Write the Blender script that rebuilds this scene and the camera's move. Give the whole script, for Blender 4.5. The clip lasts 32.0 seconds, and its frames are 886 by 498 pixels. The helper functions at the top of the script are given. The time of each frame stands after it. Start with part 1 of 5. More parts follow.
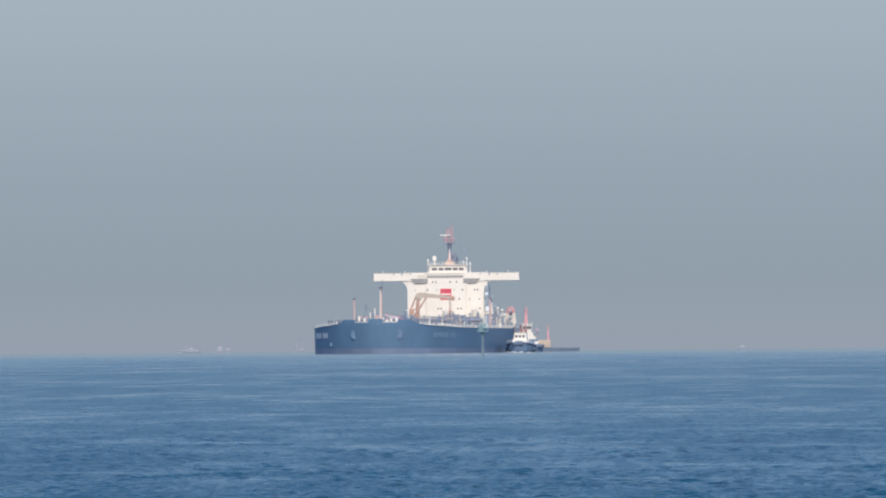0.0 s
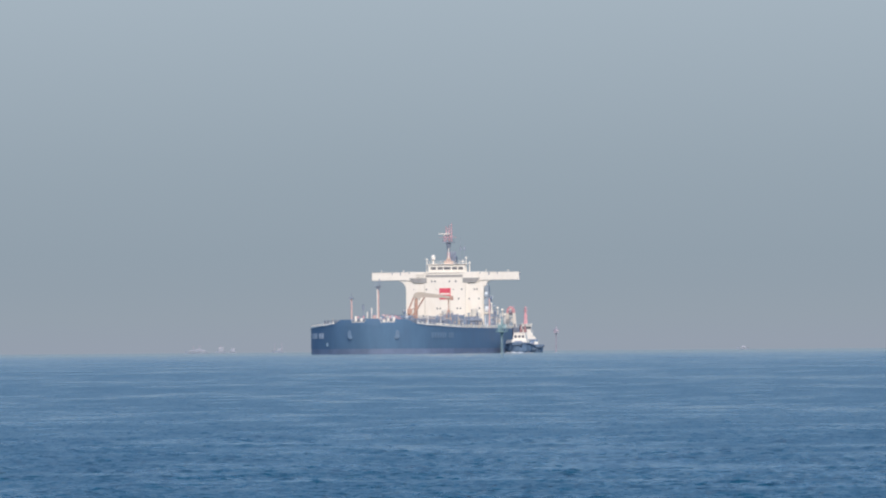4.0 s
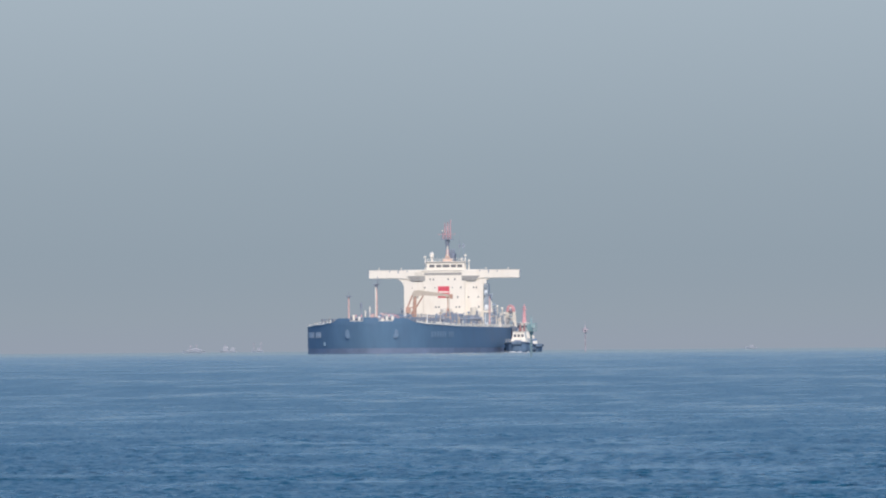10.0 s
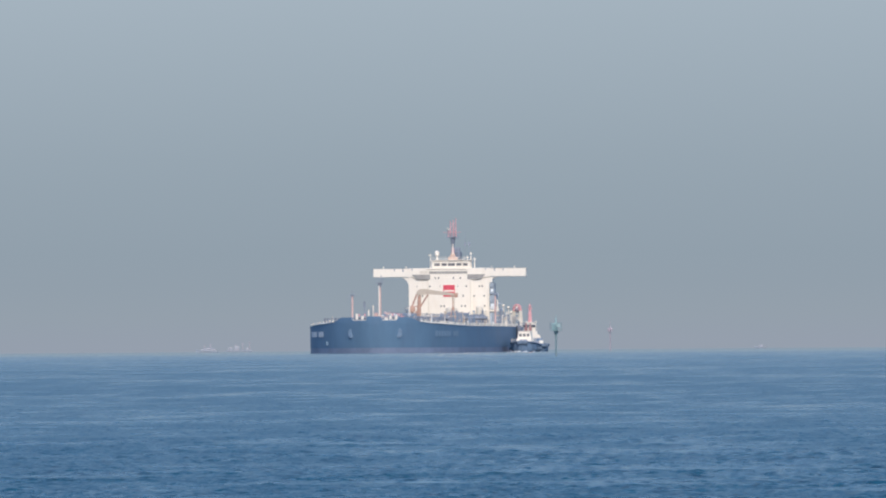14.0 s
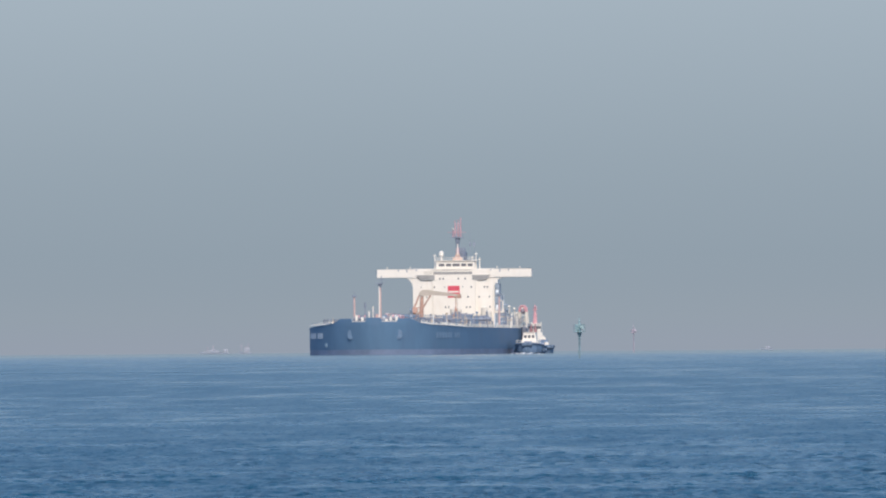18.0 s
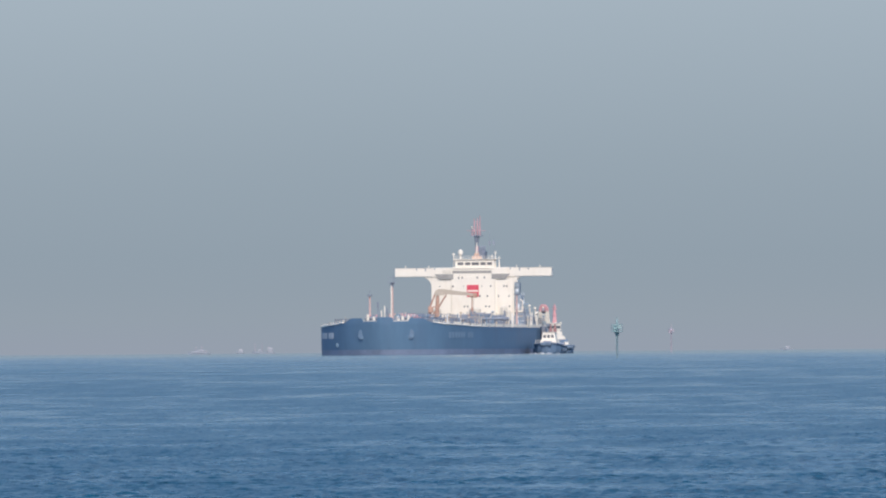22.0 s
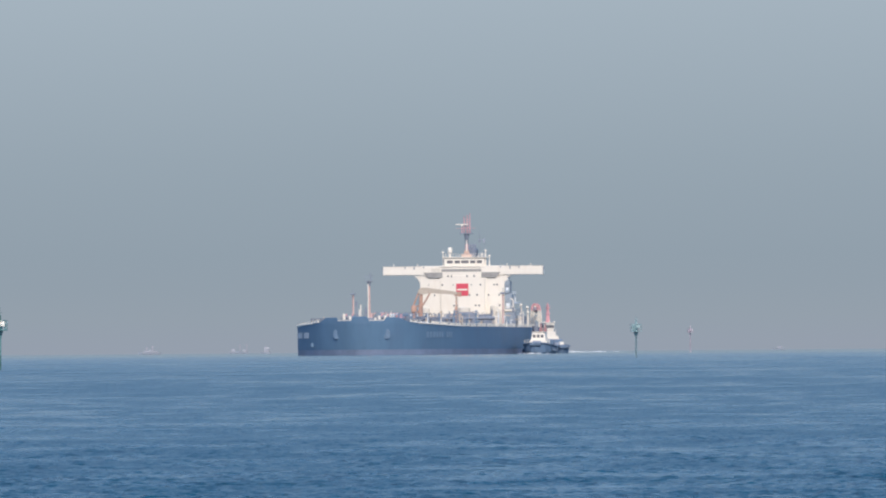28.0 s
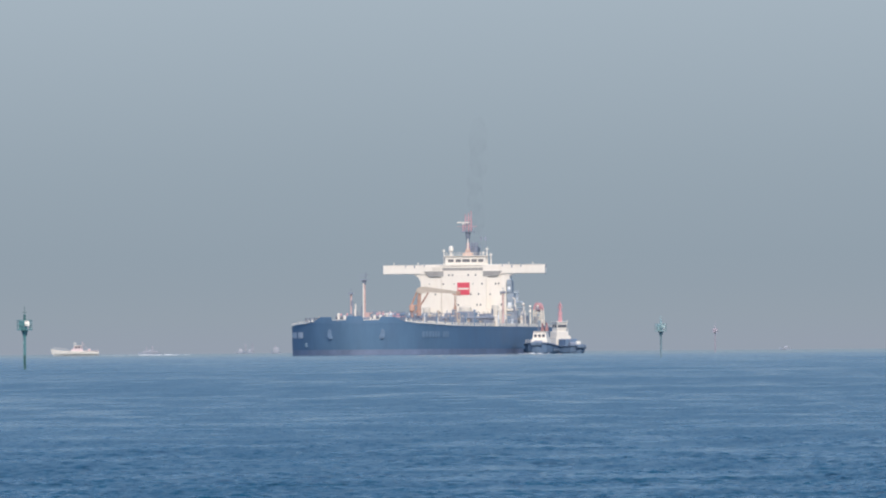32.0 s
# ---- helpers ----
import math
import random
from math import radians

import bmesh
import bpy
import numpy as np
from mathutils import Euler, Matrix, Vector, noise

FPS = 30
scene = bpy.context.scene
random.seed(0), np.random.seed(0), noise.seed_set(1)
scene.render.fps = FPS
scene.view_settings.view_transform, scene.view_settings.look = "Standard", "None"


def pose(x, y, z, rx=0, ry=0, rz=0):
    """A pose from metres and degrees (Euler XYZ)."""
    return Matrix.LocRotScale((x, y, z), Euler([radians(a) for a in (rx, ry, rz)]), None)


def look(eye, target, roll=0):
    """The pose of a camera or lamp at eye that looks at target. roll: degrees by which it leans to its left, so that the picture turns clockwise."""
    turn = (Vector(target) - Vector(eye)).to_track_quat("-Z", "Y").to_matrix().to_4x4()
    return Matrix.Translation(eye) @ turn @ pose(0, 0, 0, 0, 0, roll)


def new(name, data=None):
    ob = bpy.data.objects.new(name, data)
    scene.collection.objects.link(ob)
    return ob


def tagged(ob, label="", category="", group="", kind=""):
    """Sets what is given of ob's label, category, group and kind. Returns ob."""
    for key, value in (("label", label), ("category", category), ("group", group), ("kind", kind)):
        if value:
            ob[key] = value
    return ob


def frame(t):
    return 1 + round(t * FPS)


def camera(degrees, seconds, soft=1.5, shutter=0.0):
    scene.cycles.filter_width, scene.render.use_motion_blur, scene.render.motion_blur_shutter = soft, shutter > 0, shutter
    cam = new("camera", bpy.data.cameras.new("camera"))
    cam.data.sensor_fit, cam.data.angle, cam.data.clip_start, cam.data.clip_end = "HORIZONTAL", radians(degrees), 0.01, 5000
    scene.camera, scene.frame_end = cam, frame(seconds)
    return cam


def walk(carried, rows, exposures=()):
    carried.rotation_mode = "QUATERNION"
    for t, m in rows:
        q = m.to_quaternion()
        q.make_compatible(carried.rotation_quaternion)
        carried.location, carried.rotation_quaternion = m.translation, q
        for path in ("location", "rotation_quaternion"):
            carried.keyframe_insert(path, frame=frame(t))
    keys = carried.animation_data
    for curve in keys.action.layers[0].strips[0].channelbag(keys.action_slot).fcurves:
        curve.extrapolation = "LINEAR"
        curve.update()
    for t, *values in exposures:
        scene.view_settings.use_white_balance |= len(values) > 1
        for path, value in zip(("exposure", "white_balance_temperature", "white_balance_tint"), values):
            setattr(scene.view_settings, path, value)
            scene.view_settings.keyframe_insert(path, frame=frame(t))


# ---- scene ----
EYE = 2.0          # the lens above the water


def shot(pan, tilt):
    """The fixed tripod head, turned right by pan and up by tilt, with its slight lean."""
    return pose(0, 0, EYE, 90 + tilt, 0, -pan) @ pose(0, 0, 0, 0, 0, -0.43)


cam = camera(6.2763, 32.0, soft=2.05)
walk(cam, [
    (0.0, shot(-0.2828, 0.7002)),
    (0.5, shot(-0.3013, 0.6954)),
    (1.0, shot(-0.3197, 0.6952)),
    (1.5, shot(-0.3410, 0.6966)),
    (2.0, shot(-0.3486, 0.6914)),
    (2.5, shot(-0.3760, 0.6994)),
    (3.0, shot(-0.3891, 0.6950)),
    (3.5, shot(-0.4078, 0.7009)),
    (5.5, shot(-0.4732, 0.7045)),
    (6.0, shot(-0.5343, 0.7176)),
    (6.5, shot(-0.5457, 0.7161)),
    (7.0, shot(-0.5550, 0.7181)),
    (7.5, shot(-0.5657, 0.7183)),
    (8.0, shot(-0.5752, 0.7246)),
    (8.5, shot(-0.5912, 0.7073)),
    (9.0, shot(-0.5982, 0.7091)),
    (9.5, shot(-0.6065, 0.7025)),
    (10.0, shot(-0.6255, 0.6980)),
    (10.5, shot(-0.6516, 0.7088)),
    (11.0, shot(-0.6742, 0.6973)),
    (11.5, shot(-0.6882, 0.6971)),
    (12.0, shot(-0.7122, 0.6941)),
    (12.5, shot(-0.7415, 0.6965)),
    (13.0, shot(-0.7534, 0.7171)),
    (13.5, shot(-0.7746, 0.6978)),
    (14.0, shot(-0.8021, 0.6955)),
    (14.5, shot(-0.8234, 0.7035)),
    (16.5, shot(-0.9101, 0.7047)),
    (17.0, shot(-0.9305, 0.7010)),
    (17.5, shot(-0.9424, 0.7117)),
    (18.0, shot(-0.9682, 0.7075)),
    (18.5, shot(-1.0346, 0.6979)),
    (19.0, shot(-1.0728, 0.7141)),
    (19.5, shot(-1.1070, 0.6987)),
    (20.0, shot(-1.1319, 0.7054)),
    (20.5, shot(-1.1533, 0.6965)),
    (21.0, shot(-1.1678, 0.7025)),
    (21.5, shot(-1.1963, 0.7060)),
    (22.0, shot(-1.2344, 0.7083)),
    (22.5, shot(-1.2630, 0.7066)),
    (23.0, shot(-1.2654, 0.7174)),
    (23.5, shot(-1.2742, 0.7077)),
    (24.0, shot(-1.2930, 0.7085)),
    (24.5, shot(-1.3005, 0.6996)),
    (25.0, shot(-1.3141, 0.7123)),
    (25.5, shot(-1.3173, 0.7065)),
    (27.5, shot(-1.3558, 0.7054)),
    (28.0, shot(-1.3693, 0.7074)),
    (28.5, shot(-1.3751, 0.6988)),
    (29.0, shot(-1.3978, 0.7051)),
    (29.5, shot(-1.4007, 0.7004)),
    (30.0, shot(-1.4242, 0.7078)),
    (30.5, shot(-1.4528, 0.7013)),
    (31.0, shot(-1.4770, 0.7031)),
    (31.5, shot(-1.5084, 0.6998)),
    (32.0, shot(-1.5453, 0.7068))])

# ---- light: hazy morning, sun well up behind the camera ----
SUN_UP, SUN_AZ = 41.0, -9.0     # degrees above the sea; degrees to the left of straight behind
world = bpy.data.worlds.new("sky")
scene.world = world
world.use_nodes = True
wn, wl = world.node_tree.nodes, world.node_tree.links
wn.clear()
w_out, w_bg = wn.new("ShaderNodeOutputWorld"), wn.new("ShaderNodeBackground")
w_tc, w_sep, w_max, w_com = (wn.new("ShaderNodeTexCoord"), wn.new("ShaderNodeSeparateXYZ"),
                             wn.new("ShaderNodeMath"), wn.new("ShaderNodeCombineXYZ"))
w_max.operation, w_max.inputs[1].default_value = "MAXIMUM", 0.0005
w_sky = wn.new("ShaderNodeTexSky")
w_sky.sky_type, w_sky.sun_disc = "NISHITA", False
w_sky.sun_elevation = radians(SUN_UP)
w_sky.sun_rotation = radians(180 + SUN_AZ)
w_sky.air_density, w_sky.dust_density, w_sky.ozone_density = 1.0, 1.2, 1.5
w_gain = wn.new("ShaderNodeVectorMath")
w_gain.operation, w_gain.inputs[3].default_value = "SCALE", 0.25
w_ramp = wn.new("ShaderNodeValToRGB")   # the haze layer that lies on the sea all round
for k, (at, c) in enumerate(((0.0, (.303, .346, .418)), (0.0010, (.304, .353, .412)), (0.010, (.282, .345, .406)), (0.022, (.304, .373, .435)),
                             (0.044, (.375, .452, .520)), (0.12, (.27, .40, .55)), (0.30, (.19, .35, .58)))):
    el = w_ramp.color_ramp.elements[k] if k < 2 else w_ramp.color_ramp.elements.new(at)
    el.position, el.color = at, (*c, 1)
w_mix, w_map = wn.new("ShaderNodeMix"), wn.new("ShaderNodeMapRange")
w_mix.data_type = "RGBA"
w_map.inputs["From Min"].default_value, w_map.inputs["From Max"].default_value = 0.10, 0.45
wl.new(w_tc.outputs["Generated"], w_sep.inputs[0])
wl.new(w_sep.outputs[2], w_max.inputs[0])
wl.new(w_sep.outputs[0], w_com.inputs[0])
wl.new(w_sep.outputs[1], w_com.inputs[1])
wl.new(w_max.outputs[0], w_com.inputs[2])
wl.new(w_com.outputs[0], w_sky.inputs[0])
wl.new(w_sky.outputs[0], w_gain.inputs[0])
wl.new(w_max.outputs[0], w_ramp.inputs[0])
wl.new(w_max.outputs[0], w_map.inputs["Value"])
wl.new(w_map.outputs[0], w_mix.inputs["Factor"])
wl.new(w_ramp.outputs[0], w_mix.inputs["A"])
wl.new(w_gain.outputs[0], w_mix.inputs["B"])
wl.new(w_mix.outputs["Result"], w_bg.inputs[0])
wl.new(w_bg.outputs[0], w_out.inputs[0])

sun = new("sun", bpy.data.lights.new("sun", "SUN"))
sun.data.energy, sun.data.angle, sun.data.color = 2.3, radians(0.6), (1.0, 0.87, 0.70)
sun_from = Vector((-math.sin(radians(SUN_AZ)) * math.cos(radians(SUN_UP)),
                   -math.cos(radians(SUN_AZ)) * math.cos(radians(SUN_UP)), math.sin(radians(SUN_UP))))
sun.matrix_world = look(sun_from * 100, (0, 0, 0))

# ---- materials ----
def mat(name, col, rough=0.5, metal=0.0, scale=0.25, var=0.18, stain=None, stain_amount=0.35, bump=0.0, streak=1.0, spec=.5):
    """A painted or bare surface: colour that varies at two scales, stains that run down, worn gloss, fine relief."""
    m = bpy.data.materials.new(name)
    m.use_nodes = True
    nt = m.node_tree
    n, l = nt.nodes, nt.links
    b = n["Principled BSDF"]
    tc, mp = n.new("ShaderNodeTexCoord"), n.new("ShaderNodeMapping")
    mp.inputs["Scale"].default_value = (1, 1, 1 / streak)
    l.new(tc.outputs["Object"], mp.inputs[0])
    big, fine = n.new("ShaderNodeTexNoise"), n.new("ShaderNodeTexNoise")
    big.inputs["Scale"].default_value, big.inputs["Detail"].default_value = scale, 4
    fine.inputs["Scale"].default_value, fine.inputs["Detail"].default_value = scale * 9, 3
    l.new(mp.outputs[0], big.inputs["Vector"])
    l.new(mp.outputs[0], fine.inputs["Vector"])
    add = n.new("ShaderNodeMath")
    add.operation = "MULTIPLY_ADD"
    add.inputs[1].default_value = 0.4
    l.new(fine.outputs[0], add.inputs[0])
    l.new(big.outputs[0], add.inputs[2])
    rmp = n.new("ShaderNodeMapRange")
    rmp.inputs["From Min"].default_value, rmp.inputs["From Max"].default_value = 0.45, 0.95
    rmp.inputs["To Min"].default_value, rmp.inputs["To Max"].default_value = 1 - var, 1 + var
    l.new(add.outputs[0], rmp.inputs[0])
    sc = n.new("ShaderNodeVectorMath")
    sc.operation, sc.inputs[0].default_value = "SCALE", col
    l.new(rmp.outputs[0], sc.inputs["Scale"])
    last = sc.outputs[0]
    if stain:
        sm, sr, mx = n.new("ShaderNodeTexNoise"), n.new("ShaderNodeMapRange"), n.new("ShaderNodeMix")
        sm.inputs["Scale"].default_value, sm.inputs["Detail"].default_value = scale * 2.7, 5
        l.new(mp.outputs[0], sm.inputs["Vector"])
        sr.inputs["From Min"].default_value, sr.inputs["From Max"].default_value = 0.56, 0.74
        sr.inputs["To Max"].default_value = stain_amount
        l.new(sm.outputs[0], sr.inputs[0])
        mx.data_type = "RGBA"
        mx.inputs["B"].default_value = (*stain, 1)
        l.new(sr.outputs[0], mx.inputs["Factor"])
        l.new(last, mx.inputs["A"])
        last = mx.outputs["Result"]
    l.new(last, b.inputs["Base Color"])
    rr = n.new("ShaderNodeMapRange")
    rr.inputs["To Min"].default_value, rr.inputs["To Max"].default_value = max(0.05, rough - 0.12), min(1, rough + 0.12)
    l.new(big.outputs[0], rr.inputs[0])
    l.new(rr.outputs[0], b.inputs["Roughness"])
    b.inputs["Metallic"].default_value = metal
    b.inputs["Specular IOR Level"].default_value = spec
    if bump:
        bp = n.new("ShaderNodeBump")
        bp.inputs["Strength"].default_value, bp.inputs["Distance"].default_value = 0.5, bump
        l.new(fine.outputs[0], bp.inputs["Height"])
        l.new(bp.outputs[0], b.inputs["Normal"])
    return m


# haze over the ship is put into this navy as a paler blue
M_HULL = mat("navy hull paint lightened for haze", (.120, .209, .318), .55, scale=.06, var=.12, stain=(.11, .16, .25), streak=3.0, spec=.15)
# haze at the waterline is put in here: lifted almost to the hull's blue
M_BOOT = mat("bottom paint blued for haze", (.188, .232, .336), .6, scale=.09, var=.25, stain=(.14, .12, .15), bump=.01)
M_WHITE = mat("warm white ship paint", (.84, .78, .695), .45, scale=.12, var=.05, stain=(.62, .50, .36), stain_amount=.22, streak=4.0)
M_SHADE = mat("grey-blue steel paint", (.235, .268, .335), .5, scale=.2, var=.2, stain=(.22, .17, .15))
M_DECK = mat("dull deck paint", (.16, .13, .12), .7, scale=.15, var=.3, stain=(.22, .10, .05))
M_RED = mat("signal red paint", (.66, .085, .125), .45, scale=.4, var=.10)
M_BEIGE = mat("beige paint", (.56, .46, .36), .5, scale=.3, var=.12, stain=(.35, .22, .12), stain_amount=.4)
# black lifted to blue-grey, with the haze painted in
M_DARK = mat("black exhaust paint greyed for haze", (.19, .21, .26), .5, scale=.4, var=.3)
# glass lightened in its base colour to stand for haze
M_GLASS = mat("dark window glass lifted for haze", (.12, .13, .15), .15, scale=.5, var=.2)
# tug hull and rubber are both raised towards blue, standing for haze
M_TUGHULL = mat("dark blue tug paint lifted for haze", (.140, .210, .310), .5, scale=.25, var=.25, stain=(.12, .09, .08), bump=.01)
M_RUBBER = mat("haze-paled black rubber", (.125, .178, .255), .8, scale=.8, var=.3, bump=.02)
M_GREEN = mat("sea-green beacon paint", (.11, .275, .29), .5, scale=.9, var=.22, stain=(.22, .30, .27), streak=3.0)
# the farther beacon's green, lightened to carry the haze before it
M_PALEGREEN = mat("sea-green paint paled for haze", (.245, .375, .400), .55, scale=.9, var=.2, stain=(.26, .32, .32), streak=3.0)
M_STAIN = mat("weed-dark pile steel", (.05, .13, .13), .7, scale=1.2, var=.3, stain=(.10, .10, .07), streak=2.0)
M_FOAM = mat("sea foam", (.78, .82, .85), .7, scale=.8, var=.12, bump=.03)
M_BIRD = mat("black-brown feathers", (.040, .044, .052), .65, scale=6.0, var=.35)
M_BEAK = mat("dark horn beak", (.06, .05, .045), .4, scale=10.0, var=.2)
# haze is mixed into both distant boat paints, towards the sky's grey
M_FAR = mat("pale boat paint greyed for haze", (.35, .36, .41), .6, scale=.3, var=.12, stain=(.40, .36, .38))
M_FARHULL = mat("blue boat paint blended into haze", (.30, .34, .40), .6, scale=.3, var=.12, stain=(.33, .34, .38))
# one lettering in two tones: port shade here, starboard sun below
M_NAME = mat("hull lettering dulled for shade and haze", (.158, .245, .355), .5, scale=.8, var=.15)
M_SIDENAME = mat("hull lettering lightened for sun", (.50, .55, .62), .5, scale=.8, var=.15)
# haze over the distance is put into this red, close to the sky's tone
M_HAZERED = mat("red paint with haze put in", (.425, .375, .435), .6, scale=.5, var=.15, stain=(.36, .36, .40))
M_POST = mat("pink-white banded post paint", (.63, .44, .415), .5, scale=.7, var=.2, stain=(.5, .25, .2))
# dark hull colour lightened to grey-blue, the haze put in
M_LOWHULL = mat("dark barge paint greyed for haze", (.16, .21, .28), .5, scale=.3, var=.2)
M_PALERED = mat("pale orange-red paint", (.68, .35, .375), .5, scale=.6, var=.15, stain=(.62, .45, .44))
# grey-beige carries the openings' shade, and haze on the bridge windows
M_RECESS = mat("grey-beige of painted shade and hazy panes", (.33, .32, .31), .6, scale=.4, var=.15)
# cabin panes paler than bare glass, haze put into the grey
M_PANE = mat("grey window glass toned for haze", (.17, .17, .18), .12, scale=.5, var=.2)
M_POCKET = mat("worn blue pocket plate", (.150, .230, .338), .5, scale=.8, var=.2, stain=(.16, .2, .28))
M_CRANE = mat("rust-streaked orange crane paint", (.50, .31, .24), .55, scale=.5, var=.22, stain=(.34, .20, .15), stain_amount=.6)
M_CABIN = mat("pinkish white boat paint", (.66, .53, .53), .5, scale=.5, var=.12, stain=(.6, .35, .33))
M_MASTTOP = mat("pale pink lattice paint", (.56, .31, .34), .5, scale=.6, var=.2, stain=(.55, .5, .52))
M_PILE = mat("salt-stained blue-grey pile steel", (.19, .268, .322), .6, scale=1.0, var=.2, stain=(.12, .2, .2), streak=2.0)
M_STACK = mat("dull red-brown stack paint", (.36, .19, .19), .55, scale=.5, var=.2, stain=(.15, .1, .1))
# blue-grey stands in for shaded, hazed white; the shade is in the colour
M_STEP = mat("blue-grey of shaded white plating", (.31, .365, .43), .55, scale=.3, var=.15, stain=(.28, .34, .42), streak=3.0)
# raised near white, to make up for haze over the shaded casing
M_CASING = mat("casing paint raised for haze", (.78, .82, .86), .55, scale=.3, var=.15, stain=(.30, .32, .36), streak=3.0)
M_PALEBEIGE = mat("pale beige paint", (.70, .65, .57), .5, scale=.3, var=.10, stain=(.5, .4, .3), stain_amount=.3)
M_FOOT = mat("clay-red mast paint", (.61, .43, .35), .5, scale=.4, var=.12, stain=(.45, .28, .2))
M_JIB = mat("grey-beige crane paint", (.50, .43, .36), .5, scale=.3, var=.12, stain=(.35, .25, .18), stain_amount=.4)
# bridge glass as a pale band, haze put into its colour
M_STRIP = mat("grey-beige bridge glazing toned for haze", (.50, .46, .41), .3, scale=.5, var=.12)
M_TIMBER = mat("tan deck cargo", (.52, .42, .33), .7, scale=.6, var=.25)


def water():
    m = bpy.data.materials.new("sea water")
    m.use_nodes = True
    n, l = m.node_tree.nodes, m.node_tree.links
    b = n["Principled BSDF"]
    b.inputs["IOR"].default_value = 1.33
    tc = n.new("ShaderNodeTexCoord")

    def tex(sx, sy, detail, rough=.55):
        mp, t = n.new("ShaderNodeMapping"), n.new("ShaderNodeTexNoise")
        mp.inputs["Scale"].default_value = (sx, sy, 1)
        t.inputs["Scale"].default_value, t.inputs["Detail"].default_value = 1.0, detail
        t.inputs["Roughness"].default_value = rough
        l.new(tc.outputs["Object"], mp.inputs[0])
        l.new(mp.outputs[0], t.inputs["Vector"])
        return t.outputs[0]

    blend = n.new("ShaderNodeMix")        # slicks and wind patches, from a few metres to half a kilometre across
    l.new(tex(.34, .10, 6, .68), blend.inputs["A"])
    l.new(tex(.05, .011, 6, .64), blend.inputs["B"])
    blend.inputs["Factor"].default_value = .45
    patch = blend.outputs["Result"]
    mr = n.new("ShaderNodeMapRange")
    mr.inputs["From Min"].default_value, mr.inputs["From Max"].default_value = .46, .60
    mr.inputs["To Min"].default_value, mr.inputs["To Max"].default_value = .36, .17
    l.new(patch, mr.inputs[0])
    sep, far, still = n.new("ShaderNodeSeparateXYZ"), n.new("ShaderNodeMapRange"), n.new("ShaderNodeMath")
    l.new(tc.outputs["Object"], sep.inputs[0])       # smoother and flatter far out, so the distant sea pales as under haze
    far.inputs["From Min"].default_value, far.inputs["From Max"].default_value = 400, 3000
    far.inputs["To Min"].default_value, far.inputs["To Max"].default_value = 1.0, .28
    l.new(sep.outputs[1], far.inputs["Value"])
    still.operation = "MULTIPLY"
    l.new(mr.outputs[0], still.inputs[0])
    l.new(far.outputs[0], still.inputs[1])
    l.new(still.outputs[0], b.inputs["Roughness"])
    cm = n.new("ShaderNodeMix")
    cm.data_type = "RGBA"
    cm.inputs["A"].default_value, cm.inputs["B"].default_value = (.0045, .0605, .113, 1), (.0065, .0715, .129, 1)
    l.new(patch, cm.inputs["Factor"])
    l.new(cm.outputs["Result"], b.inputs["Base Color"])
    calm = n.new("ShaderNodeMapRange")
    calm.inputs["From Min"].default_value, calm.inputs["From Max"].default_value = .535, .595
    calm.inputs["To Min"].default_value, calm.inputs["To Max"].default_value = 1.0, .10
    l.new(patch, calm.inputs[0])
    swell = n.new("ShaderNodeMath")
    swell.operation = "MULTIPLY"
    l.new(calm.outputs[0], swell.inputs[0])
    l.new(far.outputs[0], swell.inputs[1])
    last = None
    for sx, sy, dist in ((.8, .20, .58), (1.7, .72, .36), (3.6, 1.5, .135)):
        bp = n.new("ShaderNodeBump")
        bp.inputs["Strength"].default_value, bp.inputs["Distance"].default_value = 1.0, dist
        l.new(tex(sx, sy, 3), bp.inputs["Height"])
        l.new(swell.outputs[0], bp.inputs["Strength"])
        if last:
            l.new(last, bp.inputs["Normal"])
        last = bp.outputs[0]
    l.new(last, b.inputs["Normal"])
    return m


M_SEA = water()


# ---- mesh helpers ----
ACROSS = 1       # -1 where a thing's y is given to starboard


def part(name, bm, material, parent=None, label="", smooth=False):
    """Links a bmesh as one mesh object, under a thing or a part."""
    me = bpy.data.meshes.new(name)
    bmesh.ops.recalc_face_normals(bm, faces=bm.faces)
    bm.to_mesh(me)
    bm.free()
    me.materials.append(material)
    if smooth:
        me.polygons.foreach_set("use_smooth", [True] * len(me.polygons))
    ob = new(name, me)
    if parent:
        ob.parent = parent
    if label:
        tagged(ob, label)
    return ob


def box(bm, x0, x1, y0, y1, z0, z1, bevel=0.0):
    y0, y1 = sorted((ACROSS * y0, ACROSS * y1))
    v = [bm.verts.new(c) for c in ((x0, y0, z0), (x1, y0, z0), (x1, y1, z0), (x0, y1, z0),
                                   (x0, y0, z1), (x1, y0, z1), (x1, y1, z1), (x0, y1, z1))]
    f = [bm.faces.new([v[i] for i in q]) for q in ((3, 2, 1, 0), (4, 5, 6, 7), (0, 1, 5, 4), (1, 2, 6, 5), (2, 3, 7, 6), (3, 0, 4, 7))]
    if bevel:
        edges = list({e for q in f for e in q.edges})
        bmesh.ops.bevel(bm, geom=edges, offset=bevel, segments=1, affect="EDGES")
    return bm


